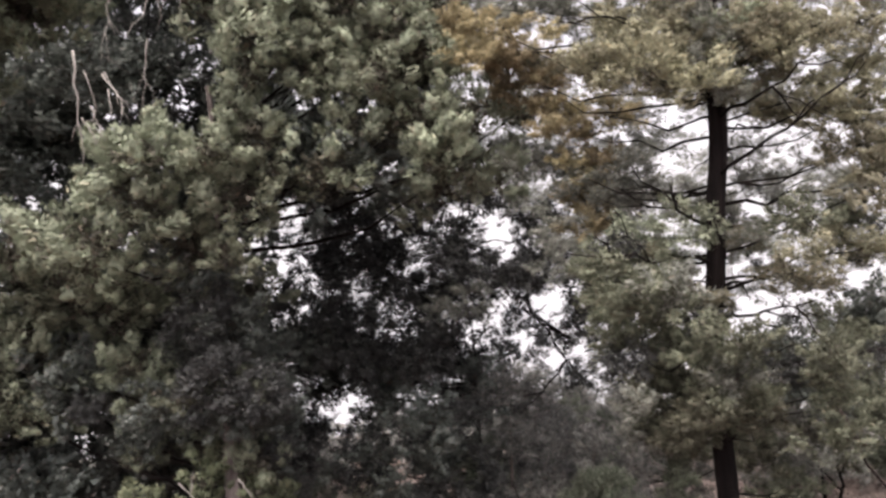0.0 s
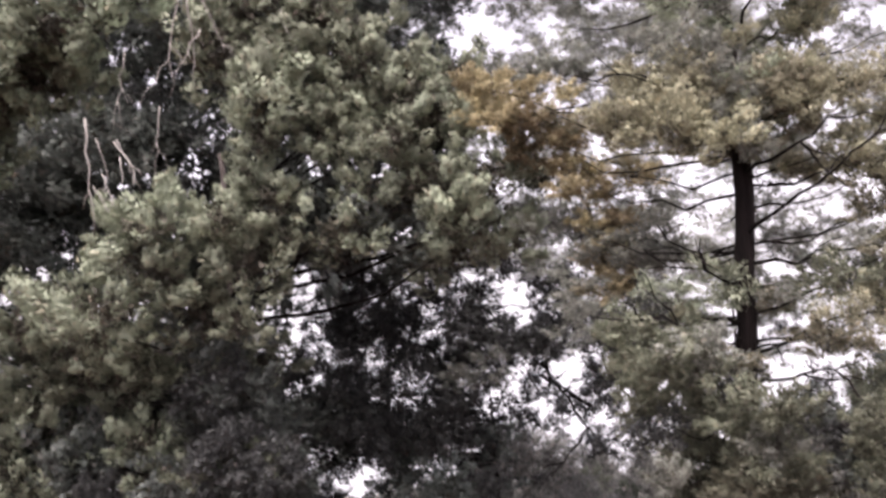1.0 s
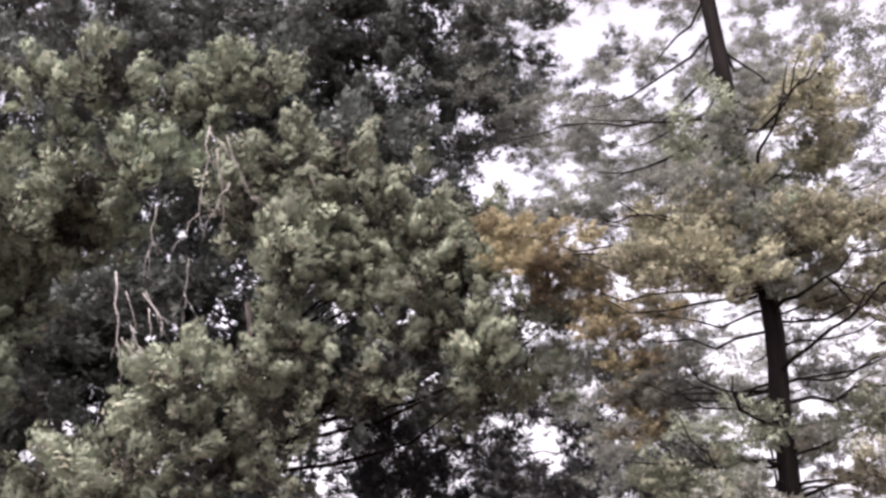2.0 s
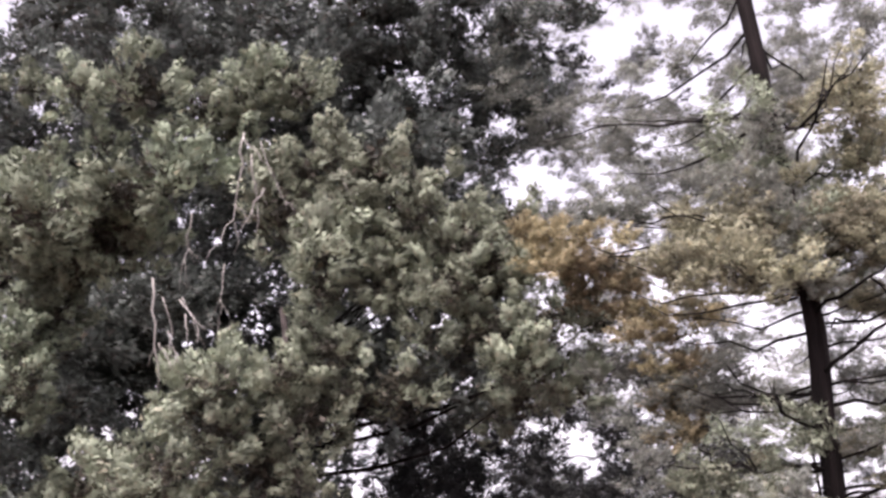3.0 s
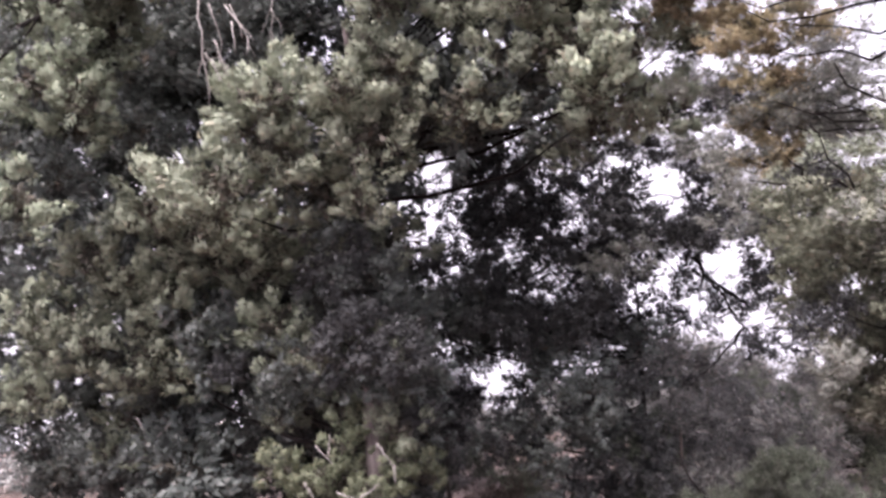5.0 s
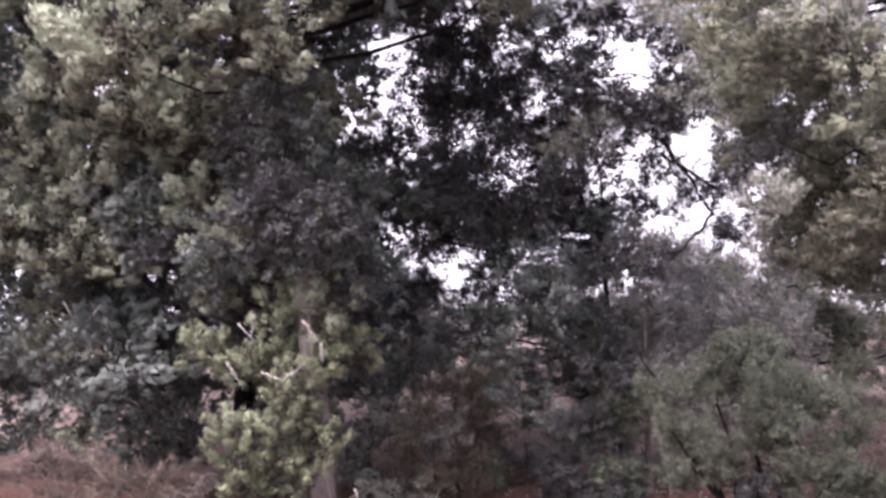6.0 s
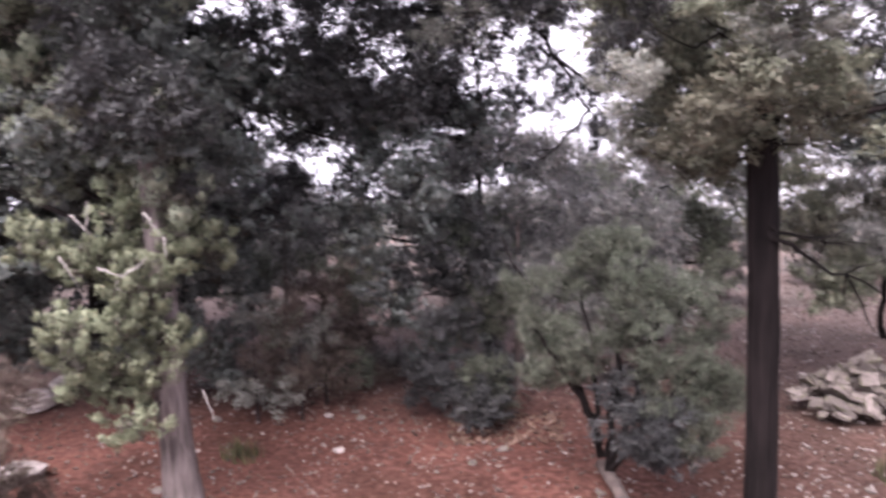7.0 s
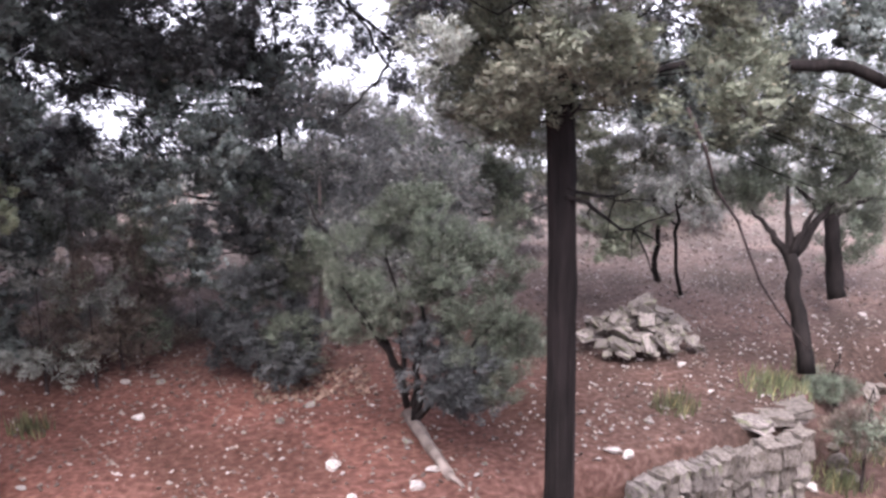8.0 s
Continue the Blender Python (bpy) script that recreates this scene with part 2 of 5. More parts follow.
STONE_WALL = stone_material("wall_limestone", (0.035, 0.029, 0.026), (0.108, 0.093, 0.084), (0.056, 0.046, 0.036))
STONE_PALE = stone_material("pale_limestone", (0.16, 0.138, 0.13), (0.31, 0.28, 0.27), (0.15, 0.125, 0.112))
SOIL = soil_material()


# ---- helpers of this scene ----
def mesh_of(name, verts, faces, material, smooth=False):
    me = bpy.data.meshes.new(name)
    me.from_pydata([tuple(v) for v in verts], [], faces)
    me.materials.append(material)
    if smooth:
        me.polygons.foreach_set("use_smooth", [True] * len(me.polygons))
    me.update()
    return me


def child(name, data, parent, m=None, label=""):
    ob = new(name, data)
    ob.parent = parent
    if m is not None:
        ob.matrix_basis = m
    return tagged(ob, label)


def thing(name, at, label, category, group="", kind=""):
    ob = new(name)
    ob.location = at
    ob.empty_display_size = 0.2
    return tagged(ob, label, category, group, kind)


def smoothstep(a, b, x):
    u = min(1.0, max(0.0, (x - a) / (b - a)))
    return u * u * (3 - 2 * u)


def wall_line(x):
    """The line of the terrace wall: y for an x."""
    pts = [(2.3, 9.1), (3.38, 9.36), (4.42, 9.72), (5.0, 9.92), (5.6, 10.12), (7.1, 11.2), (9.5, 12.6), (16.0, 15.5)]
    for (x0, y0), (x1, y1) in zip(pts, pts[1:]):
        if x <= x1:
            return y0 + (y1 - y0) * (x - x0) / (x1 - x0)
    return pts[-1][1]


def ground_z(x, y):
    z = 0.06 * noise.noise((x * 0.5, y * 0.5, 0.0)) + 0.025 * noise.noise((x * 1.9, y * 1.9, 3.0))
    drop = smoothstep(2.2, 3.0, x) * smoothstep(5.5, 7.5, y) * smoothstep(0.3 + 0.5 * smoothstep(5.6, 6.6, x), 0.1 - 0.5 * smoothstep(5.6, 6.6, x), y - wall_line(x))
    z -= 0.75 * drop
    z += 2.4 * smoothstep(6.2, 3.4, y)
    far = math.hypot(x, y)
    z -= 0.16 * max(0.0, far - 27.0 - 3.0 * noise.noise((x * 0.08, y * 0.08, 9.0)))
    return z


def tube(points, radii, sides=8, rough=0.0, seed=0):
    """Vertices and faces of a tapered, closed tube along points."""
    rng = random.Random(seed)
    vs, fs = [], []
    n = len(points)
    prev = None
    for i, (p, r) in enumerate(zip(points, radii)):
        p = Vector(p)
        d = Vector(points[min(i + 1, n - 1)]) - Vector(points[max(i - 1, 0)])
        d.normalize()
        ref = prev or (Vector((1, 0, 0)) if abs(d.x) < 0.9 else Vector((0, 1, 0)))
        s = (ref - d * ref.dot(d)).normalized()
        prev = s
        b = d.cross(s)
        for k in range(sides):
            a = 2 * math.pi * k / sides
            rr = r * (1 + rough * rng.uniform(-1, 1))
            vs.append(p + (s * math.cos(a) + b * math.sin(a)) * rr)
    for i in range(n - 1):
        for k in range(sides):
            k2 = (k + 1) % sides
            fs.append((i * sides + k, i * sides + k2, (i + 1) * sides + k2, (i + 1) * sides + k))
    fs.append(tuple(reversed(range(sides))))
    fs.append(tuple((n - 1) * sides + k for k in range(sides)))
    return vs, fs


def bent(a, b, sag, steps, rng, wobble):
    """Points of a limb from a to b that sags by sag in the middle and wanders."""
    a, b = Vector(a), Vector(b)
    out = []
    for i in range(steps + 1):
        u = i / steps
        p = a.lerp(b, u)
        p.z -= sag * 4 * u * (1 - u)
        if 0 < i < steps:
            p += Vector([rng.uniform(-wobble, wobble) for _ in range(3)])
        out.append(p)
    return out


def stone_mesh(name, seed, material, flat=0.7, square=0.0):
    """A worn, faceted stone about one metre across."""
    rng = random.Random(seed)
    bm = bmesh.new()
    if square:
        bmesh.ops.create_cube(bm, size=1.0)
        bmesh.ops.subdivide_edges(bm, edges=bm.edges[:], cuts=2, use_grid_fill=True)
    else:
        bmesh.ops.create_icosphere(bm, subdivisions=2, radius=0.5)
    off = Vector([rng.uniform(-50, 50) for _ in range(3)])
    planes = [Vector([rng.gauss(0, 1) for _ in range(3)]).normalized() for _ in range(5)]
    for v in bm.verts:
        c = v.co.copy()
        if square:
            v.co = c.lerp(c.normalized() * 0.6, 1 - square)
            v.co += Vector([noise.noise(c * 2.1 + off + Vector((k * 9, 0, 0))) for k in range(3)]) * 0.2
        else:
            for pl in planes:
                h = c.dot(pl)
                if h > 0.3:
                    c -= pl * (h - 0.3)
            v.co = c * (1 + 0.35 * noise.noise(c * 2.3 + off))
            v.co.z *= flat
    me = bpy.data.meshes.new(name)
    bm.to_mesh(me)
    bm.free()
    me.materials.append(material)
    return me


def rand_dirs(rng, n):
    v = rng.normal(size=(n, 3))
    return v / np.linalg.norm(v, axis=1, keepdims=True)


def foliage_mesh(name, seed, material, tufts, leaves, length, width, lift=0.5, spread=0.5, shell=0.45, droop=0.0, plump=0.2, stretch=0.7):
    """A bough's foliage in a ball of radius one: separate plump tufts of leaflets that stand out and up from the twigs."""
    rng = np.random.default_rng(seed)
    d = rand_dirs(rng, tufts)
    rad = rng.uniform(shell, 1.0, (tufts, 1)) ** 0.7
    at = d * rad
    way = d * 0.7 + np.array([0, 0, lift - droop]) + rng.normal(size=(tufts, 3)) * 0.25
    way /= np.linalg.norm(way, axis=1, keepdims=True)
    size = rng.uniform(0.65, 1.35, (tufts, 1))
    a, w, sz = np.repeat(at, leaves, 0), np.repeat(way, leaves, 0), np.repeat(size, leaves, 0)
    n = len(a)
    ball = rand_dirs(rng, n) * rng.uniform(0.35, 1.0, (n, 1))
    along = (ball * w).sum(1, keepdims=True)
    root = a + (ball + w * along * stretch) * plump * sz
    face = ball * 0.9 + np.array([0, 0, 0.4]) + rng.normal(size=(n, 3)) * 0.24
    face /= np.linalg.norm(face, axis=1, keepdims=True)
    out = w + ball * 0.5 + rng.normal(size=(n, 3)) * spread + np.array([0, 0, -droop])
    out -= face * (out * face).sum(1, keepdims=True) * 0.75
    out /= np.linalg.norm(out, axis=1, keepdims=True) + 1e-9
    side = np.cross(out, face)
    side /= np.linalg.norm(side, axis=1, keepdims=True) + 1e-9
    ln = length * rng.uniform(0.6, 1.35, (n, 1)) * sz
    wd = width * rng.uniform(0.7, 1.3, (n, 1)) * sz
    v = np.stack([root - side * wd, root + side * wd, root + out * ln], 1).reshape(-1, 3)
    me = bpy.data.meshes.new(name)
    me.from_pydata(v.tolist(), [], np.arange(3 * n).reshape(-1, 3).tolist())
    me.materials.append(material)
    me.update()
    return me


def plume_mesh(name, seed, material, clumps, knobs, leaves, length, width, reach=0.74, clump=0.36, lift=0.5, inner=200):
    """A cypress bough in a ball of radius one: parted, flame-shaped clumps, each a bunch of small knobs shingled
    with scale leaves, round an inside of dead brown twigs and leaves, coloured dark to put shade into the gaps."""
    rng = np.random.default_rng(seed)
    k = np.arange(clumps) + 0.5
    polar, turn = np.arccos(1 - 1.7 * k / clumps), math.pi * (1 + 5 ** 0.5) * k + seed
    d = np.stack([np.cos(turn) * np.sin(polar), np.sin(turn) * np.sin(polar), np.cos(polar)], 1)
    d += rng.normal(size=d.shape) * 0.2
    d /= np.linalg.norm(d, axis=1, keepdims=True)
    centre = d * reach * rng.uniform(0.6, 1.15, (clumps, 1))
    way = d * 0.6 + np.array([0, 0, lift]) + rng.normal(size=d.shape) * 0.2
    way /= np.linalg.norm(way, axis=1, keepdims=True)
    size = rng.uniform(0.65, 1.3, (clumps, 1)) * clump
    c, w, s = np.repeat(centre, knobs, 0), np.repeat(way, knobs, 0), np.repeat(size, knobs, 0)
    ball = rand_dirs(rng, len(c))
    up = (ball * w).sum(1, keepdims=True)
    spot = c + (ball * (1 - 0.45 * up) + w * up * 1.0) * s * rng.uniform(0.6, 1.0, (len(c), 1))
    tip = w * 0.9 + ball * 0.6 + np.array([0, 0, 0.1])
    tip /= np.linalg.norm(tip, axis=1, keepdims=True)
    girth = s * rng.uniform(0.3, 0.5, (len(c), 1))
    c, w, s, g, ball = (np.repeat(q, leaves, 0) for q in (spot, tip, s, girth, ball))
    n = len(c)
    fuzz = rand_dirs(rng, n)
    along = (fuzz * w).sum(1, keepdims=True)
    root = c + (fuzz * (1 - 0.3 * along) + w * along * 0.8) * g * rng.uniform(0.7, 1.05, (n, 1))
    face = fuzz * 0.6 + ball * 1.0 + w * 0.15 + rng.normal(size=(n, 3)) * 0.14
    face /= np.linalg.norm(face, axis=1, keepdims=True)
    out = w + fuzz * 0.3 + rng.normal(size=(n, 3)) * 0.3
    out -= face * (out * face).sum(1, keepdims=True) * 0.8
    out /= np.linalg.norm(out, axis=1, keepdims=True) + 1e-9
    side = np.cross(out, face)
    side /= np.linalg.norm(side, axis=1, keepdims=True) + 1e-9
    ln = length * rng.uniform(0.6, 1.3, (n, 1))
    wd = width * rng.uniform(0.7, 1.3, (n, 1))
    v = np.stack([root - side * wd, root + side * wd, root + out * ln], 1).reshape(-1, 3)
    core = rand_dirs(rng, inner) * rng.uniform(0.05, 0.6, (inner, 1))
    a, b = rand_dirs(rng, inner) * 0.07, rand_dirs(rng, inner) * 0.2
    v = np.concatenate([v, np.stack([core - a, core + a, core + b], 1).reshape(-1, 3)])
    me = bpy.data.meshes.new(name)
    me.from_pydata(v.tolist(), [], np.arange(3 * (n + inner)).reshape(-1, 3).tolist())
    me.materials.append(material)
    me.materials.append(LEAF_INNER_SHADE)
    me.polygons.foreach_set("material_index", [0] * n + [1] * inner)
    me.update()
    return me


def plume_kit(name, material, count, **how):
    return [plume_mesh(name, 13 * i + len(name), material, **how) for i in range(count)]


def kit(name, material, count, **how):
    return [foliage_mesh(name, 11 * i + len(name), material, **how) for i in range(count)]


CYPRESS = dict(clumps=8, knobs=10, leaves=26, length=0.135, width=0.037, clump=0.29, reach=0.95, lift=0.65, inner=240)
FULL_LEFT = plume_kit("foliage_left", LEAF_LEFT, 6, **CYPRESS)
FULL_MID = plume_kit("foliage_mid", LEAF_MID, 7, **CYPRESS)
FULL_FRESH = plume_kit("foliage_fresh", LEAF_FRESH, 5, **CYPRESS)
LAYERED = dict(clumps=9, knobs=10, leaves=19, length=0.16, width=0.038, clump=0.37, reach=0.8, lift=0.35, inner=60)
FULL_YELLOW = plume_kit("foliage_yellow", LEAF_YELLOW, 4, **LAYERED)
FULL_ORANGE = plume_kit("foliage_orange", LEAF_ORANGE, 4, **LAYERED)
THIN_GREY = kit("foliage_thin", LEAF_GREY, 6, tufts=20, leaves=58, length=0.15, width=0.026, lift=0.1, shell=0.2, plump=0.24)
THIN_GREEN = kit("foliage_thin_green", LEAF_MID, 5, tufts=20, leaves=70, length=0.17, width=0.028, lift=0.2, shell=0.25, plump=0.24)
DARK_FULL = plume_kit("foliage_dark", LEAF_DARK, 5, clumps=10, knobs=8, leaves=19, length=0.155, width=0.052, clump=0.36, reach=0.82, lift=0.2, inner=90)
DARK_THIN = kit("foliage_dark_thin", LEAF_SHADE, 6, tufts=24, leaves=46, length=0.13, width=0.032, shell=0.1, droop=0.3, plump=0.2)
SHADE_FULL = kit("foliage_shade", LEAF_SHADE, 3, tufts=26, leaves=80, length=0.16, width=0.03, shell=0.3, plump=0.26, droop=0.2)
BLUE_PLUME = plume_kit("foliage_blue_green", LEAF_BLUE, 3, clumps=10, knobs=8, leaves=19, length=0.155, width=0.052, clump=0.36, reach=0.82, lift=0.1, inner=90)
OLIVE = kit("foliage_olive", LEAF_OLIVE, 4, tufts=36, leaves=60, length=0.2, width=0.021, lift=0.9, shell=0.2, plump=0.24, spread=0.55)
FINE_GREEN = plume_kit("foliage_fine_green", LEAF_SOFT, 5, **LAYERED)
FINE_YELLOW = plume_kit("foliage_fine_yellow", LEAF_MUTED, 3, **LAYERED)
FINE_GREY = plume_kit("foliage_fine_grey", LEAF_GREY, 3, **LAYERED)
PALE = kit("foliage_pale", LEAF_PALE, 3, tufts=30, leaves=60, length=0.18, width=0.026, shell=0.3, plump=0.27)
BROWN = kit("foliage_brown", LEAF_BROWN, 3, tufts=40, leaves=30, length=0.3, width=0.016, lift=0.9, shell=0.1, plump=0.2, spread=0.35)


def add_boughs(tree, masses, meshes, trunk, size=0.34, fill=1.5, limb=BARK_DARK, thick=0.03, squash=0.8, deep=0.7, every=1, crown=99.0):
    """Foliage boughs in the given masses (x, y, z, half width, half height), and a limb from the trunk to each mass.
    trunk(z) gives the trunk's centre at a height."""
    base = tree.location
    made = random.Random(round(100 * sum(masses[0])) + 7 * len(masses))
    for i, (x, y, z, rx, rz) in enumerate(masses):
        holder = tree
        if thick and i % every == 0:
            end = Vector((x, y, z))
            reach = (end.xy - trunk(z).xy).length
            start = trunk(min(crown, max(0.4, z - 0.22 * reach)))
            pts = [p - base for p in bent(start, end, 0.08 * reach, 6, made, 0.05)]
            r0 = thick * (0.6 + 0.3 * reach)
            vs, fs = tube(pts, [r0 * (1 - 0.82 * j / 6) for j in range(7)], 6, 0.1, i)
            holder = child("branch", mesh_of("branch", vs, fs, limb, True), tree)
        n = max(2, round(fill * rx * rz / (size * size) * 1.15))
        for k in range(n):
            u = (k + 0.5) / n
            ang = k * 2.39996 + i
            rr = math.sqrt(u) * 0.85
            p = Vector((x + rx * rr * math.cos(ang), y + rx * deep * made.uniform(-1, 1), z + rz * rr * math.sin(ang)))
            s = size * made.uniform(0.6, 1.3)
            m = Matrix.LocRotScale(p - base, Euler((made.uniform(-0.35, 0.35), made.uniform(-0.35, 0.35), made.uniform(0, 6.28))), (s, s, s * squash))
            tagged(child("foliage_bough", meshes[made.randrange(len(meshes))], holder, m), kind="stuff")


def fill_boughs(tree, box, count, meshes, size, squash=0.85, gap=None):
    """Foliage boughs spread evenly through a box (x0, x1, y0, y1, z0, z1), but for gaps (x, z, half width, half height)."""
    x0, x1, y0, y1, z0, z1 = box
    made = random.Random(round(100 * sum(box)) + count)
    for k in range(count):
        u, v = (k * 0.754877666) % 1, (k * 0.569840291) % 1
        p = Vector((x0 + (x1 - x0) * u, made.uniform(y0, y1), z0 + (z1 - z0) * v)) + Vector((made.gauss(0, 0.2), 0, made.gauss(0, 0.2)))
        if any(abs(p.x - g[0]) < g[2] and abs(p.z - g[1]) < g[3] for g in gap or ()):
            continue
        s = size * made.uniform(0.7, 1.3)
        m = Matrix.LocRotScale(p - tree.location, Euler((made.uniform(-0.35, 0.35), made.uniform(-0.35, 0.35), made.uniform(0, 6.28))), (s, s, s * squash))
        tagged(child("foliage_bough", meshes[made.randrange(len(meshes))], tree, m), kind="stuff")


def add_limb(tree, name, a, b, r0, r1, material, seed, sag=0.0, wobble=0.03, label="", sides=8):
    rng = random.Random(seed)
    ln = (Vector(b) - Vector(a)).length
    pts = [p - tree.location for p in bent(a, b, sag, 8, rng, wobble * ln)]
    vs, fs = tube(pts, [r0 + (r1 - r0) * j / 8 for j in range(9)], sides, 0.1, seed)
    return child(name, mesh_of(name, vs, fs, material, True), tree, label=label)


def trunk_line(x, y, lean_x, lean_y, z0):
    return lambda z: Vector((x + lean_x * z, y + lean_y * z, max(z, z0)))


def add_trunk(tree, line, top, r0, material, seed, flare=1.5, label="", sides=14, rings=17, flute=0.0, taper=0.85):
    base = tree.location
    rng = random.Random(seed)
    n = rings - 1
    vs, fs = [], []
    for j in range(rings):
        u = j / n
        z = base.z - 0.15 + (top - base.z + 0.15) * u ** 1.15
        p = line(base.z) if z < base.z else line(z)
        c = Vector((p.x, p.y, z)) - base
        c.x += r0 * 0.5 * noise.noise((seed, z * 0.6, 0.0)) * min(1, u * 4)
        c.y += r0 * 0.5 * noise.noise((seed, z * 0.6, 7.0)) * min(1, u * 4)
        r = r0 * (1 - taper * u) * (1 + (flare - 1) * max(0.0, 1 - u * 6))
        for k in range(sides):
            a = 2 * math.pi * k / sides
            rr = r * (1 + 0.06 * rng.uniform(-1, 1))
            rr += flute * r * (abs(math.sin(5.5 * a + 1.3 * noise.noise((seed, z * 0.8, 3.0)))) - 0.6 + 0.5 * noise.noise((math.cos(a) * 3, math.sin(a) * 3, z * 1.5)))
            vs.append(c + Vector((rr * math.cos(a), rr * math.sin(a), 0)))
    for j in range(n):
        for k in range(sides):
            k2 = (k + 1) % sides
            fs.append((j * sides + k, j * sides + k2, (j + 1) * sides + k2, (j + 1) * sides + k))
    fs.append(tuple(n * sides + k for k in range(sides)))
    child("trunk", mesh_of("trunk", vs, fs, material, True), tree, label=label)


def dead_branch(tree, a, b, r, seed, forks=2, material=DEADWOOD, label="bare grey dead branch", sag=0.0):
    """A bare branch with some forked twigs, as one mesh."""
    rng = random.Random(seed)
    base = tree.location
    pts = bent(a, b, sag, 7, rng, (Vector(b) - Vector(a)).length * 0.035)
    vs, fs = tube([p - base for p in pts], [r * (1 - 0.75 * j / 7) for j in range(8)], 6, 0.1, seed)
    ln = (Vector(b) - Vector(a)).length
    for k in range(forks):
        j = rng.randrange(2, 7)
        p = pts[j]
        d = (pts[j] - pts[j - 1]).normalized()
        e = p + (d + Vector([rng.uniform(-0.8, 0.8) for _ in range(3)])).normalized() * ln * rng.uniform(0.2, 0.45)
        q = bent(p, e, 0, 4, rng, ln * 0.02)
        v2, f2 = tube([c - base for c in q], [r * 0.5 * (1 - 0.16 * t) for t in range(5)], 5, 0.1, k)
        n0 = len(vs)
        vs += v2
        fs += [tuple(i + n0 for i in f) for f in f2]
    child("dead_branch", mesh_of("dead_branch", vs, fs, material, True), tree, label=label)


# ---- ground: one sheet, fine near the trees and coarse towards the horizon ----
def axis_steps(lo, hi, step, far):
    mid = [lo + step * i for i in range(int((hi - lo) / step) + 1)]
    left, right, s = [], [], step
    p, q = lo, mid[-1]
    while p > -far:
        s *= 1.35
        p -= s
        left.append(p)
    s = step
    while q < far:
        s *= 1.35
        q += s
        right.append(q)
    return left[::-1] + mid + right


GX, GY = axis_steps(-9, 14, 0.14, 2500), axis_steps(5, 20, 0.14, 2500)
ground_verts = [(x, y, ground_z(x, y)) for y in GY for x in GX]
nx = len(GX)
ground_faces = [(j * nx + i, j * nx + i + 1, (j + 1) * nx + i + 1, (j + 1) * nx + i) for j in range(len(GY) - 1) for i in range(nx - 1)]
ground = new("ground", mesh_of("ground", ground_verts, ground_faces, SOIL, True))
tagged(ground, "red clay soil strewn with pale stones under trees", "ground", kind="structure")


def rooted(name, x, y, label, category, group=""):
    return thing(name, (x, y, ground_z(x, y)), label, category, group)


# ---- trees ----
BOUGHS_B1 = [
    (-1.90, 8.61, 7.31, 0.42, 0.32), (-1.51, 9.08, 7.98, 0.57, 0.34), (-1.66, 8.62, 6.91, 0.47, 0.31), (-0.86, 8.80, 7.20, 0.54, 0.32),
    (-0.31, 8.81, 7.26, 0.48, 0.27), (-0.68, 8.63, 6.69, 0.57, 0.31), (-0.10, 8.76, 6.72, 0.42, 0.26), (-0.47, 8.58, 6.14, 0.61, 0.30),
    (0.19, 8.74, 6.05, 0.46, 0.31), (-1.81, 8.67, 6.31, 0.31, 0.23), (-2.51, 8.51, 5.97, 0.56, 0.30), (-2.99, 8.52, 5.81, 0.40, 0.25),
    (-2.09, 8.62, 5.64, 0.45, 0.30), (-1.31, 8.53, 5.75, 0.45, 0.25), (-2.80, 8.55, 5.35, 0.55, 0.35), (-3.45, 8.65, 5.21, 0.40, 0.30),
    (-2.34, 8.73, 5.17, 0.51, 0.30), (-0.06, 8.83, 5.67, 0.72, 0.23), (-1.24, 8.92, 6.66, 0.48, 0.32), (0.64, 8.92, 6.25, 0.31, 0.31),
]
BOUGHS_B2 = [
    (-4.56, 10.73, 4.06, 0.64, 0.29), (-3.74, 10.64, 3.72, 0.55, 0.31), (-2.37, 9.02, 5.23, 0.45, 0.35), (-3.26, 11.08, 4.82, 0.58, 0.38),
    (-4.02, 10.79, 4.67, 0.56, 0.37), (-3.48, 11.07, 4.12, 0.58, 0.38), (-4.15, 11.53, 3.66, 0.66, 0.37), (-4.75, 11.47, 3.80, 0.42, 0.31),
    (-3.87, 11.49, 2.92, 0.60, 0.25), (-2.94, 11.42, 3.02, 0.59, 0.23), (-4.58, 11.46, 3.50, 0.54, 0.31), (-1.34, 9.17, 5.83, 0.30, 0.25),
    (-0.33, 9.44, 6.05, 0.67, 0.31), (-0.94, 9.34, 6.08, 0.46, 0.36), (-5.37, 11.45, 3.52, 0.43, 0.43), (-2.91, 12.11, 3.73, 0.38, 0.32),
]
BOUGHS_N = [
    (-2.51, 9.44, 2.32, 0.43, 0.29), (-2.16, 9.62, 2.58, 0.39, 0.20), (-2.72, 9.26, 1.92, 0.43, 0.33), (-2.34, 9.32, 1.96, 0.29, 0.29),
    (-2.98, 9.49, 2.51, 0.34, 0.30), (-2.64, 9.32, 1.51, 0.39, 0.24), (-1.92, 9.64, 2.47, 0.20, 0.14), (-2.38, 9.72, 2.82, 0.30, 0.20),
    (-2.19, 9.41, 1.68, 0.24, 0.29), (-2.49, 9.32, 1.31, 0.34, 0.19),
]
BOUGHS_B4 = [
    (-1.46, 8.75, 7.88, 0.44, 0.25), (-1.04, 8.80, 7.62, 0.38, 0.24), (-1.59, 8.70, 7.42, 0.38, 0.27), (-0.68, 8.80, 7.35, 0.43, 0.24),
    (-0.87, 8.75, 7.02, 0.42, 0.27), (-1.26, 8.75, 6.78, 0.37, 0.26), (-0.40, 8.75, 6.86, 0.37, 0.26),
]
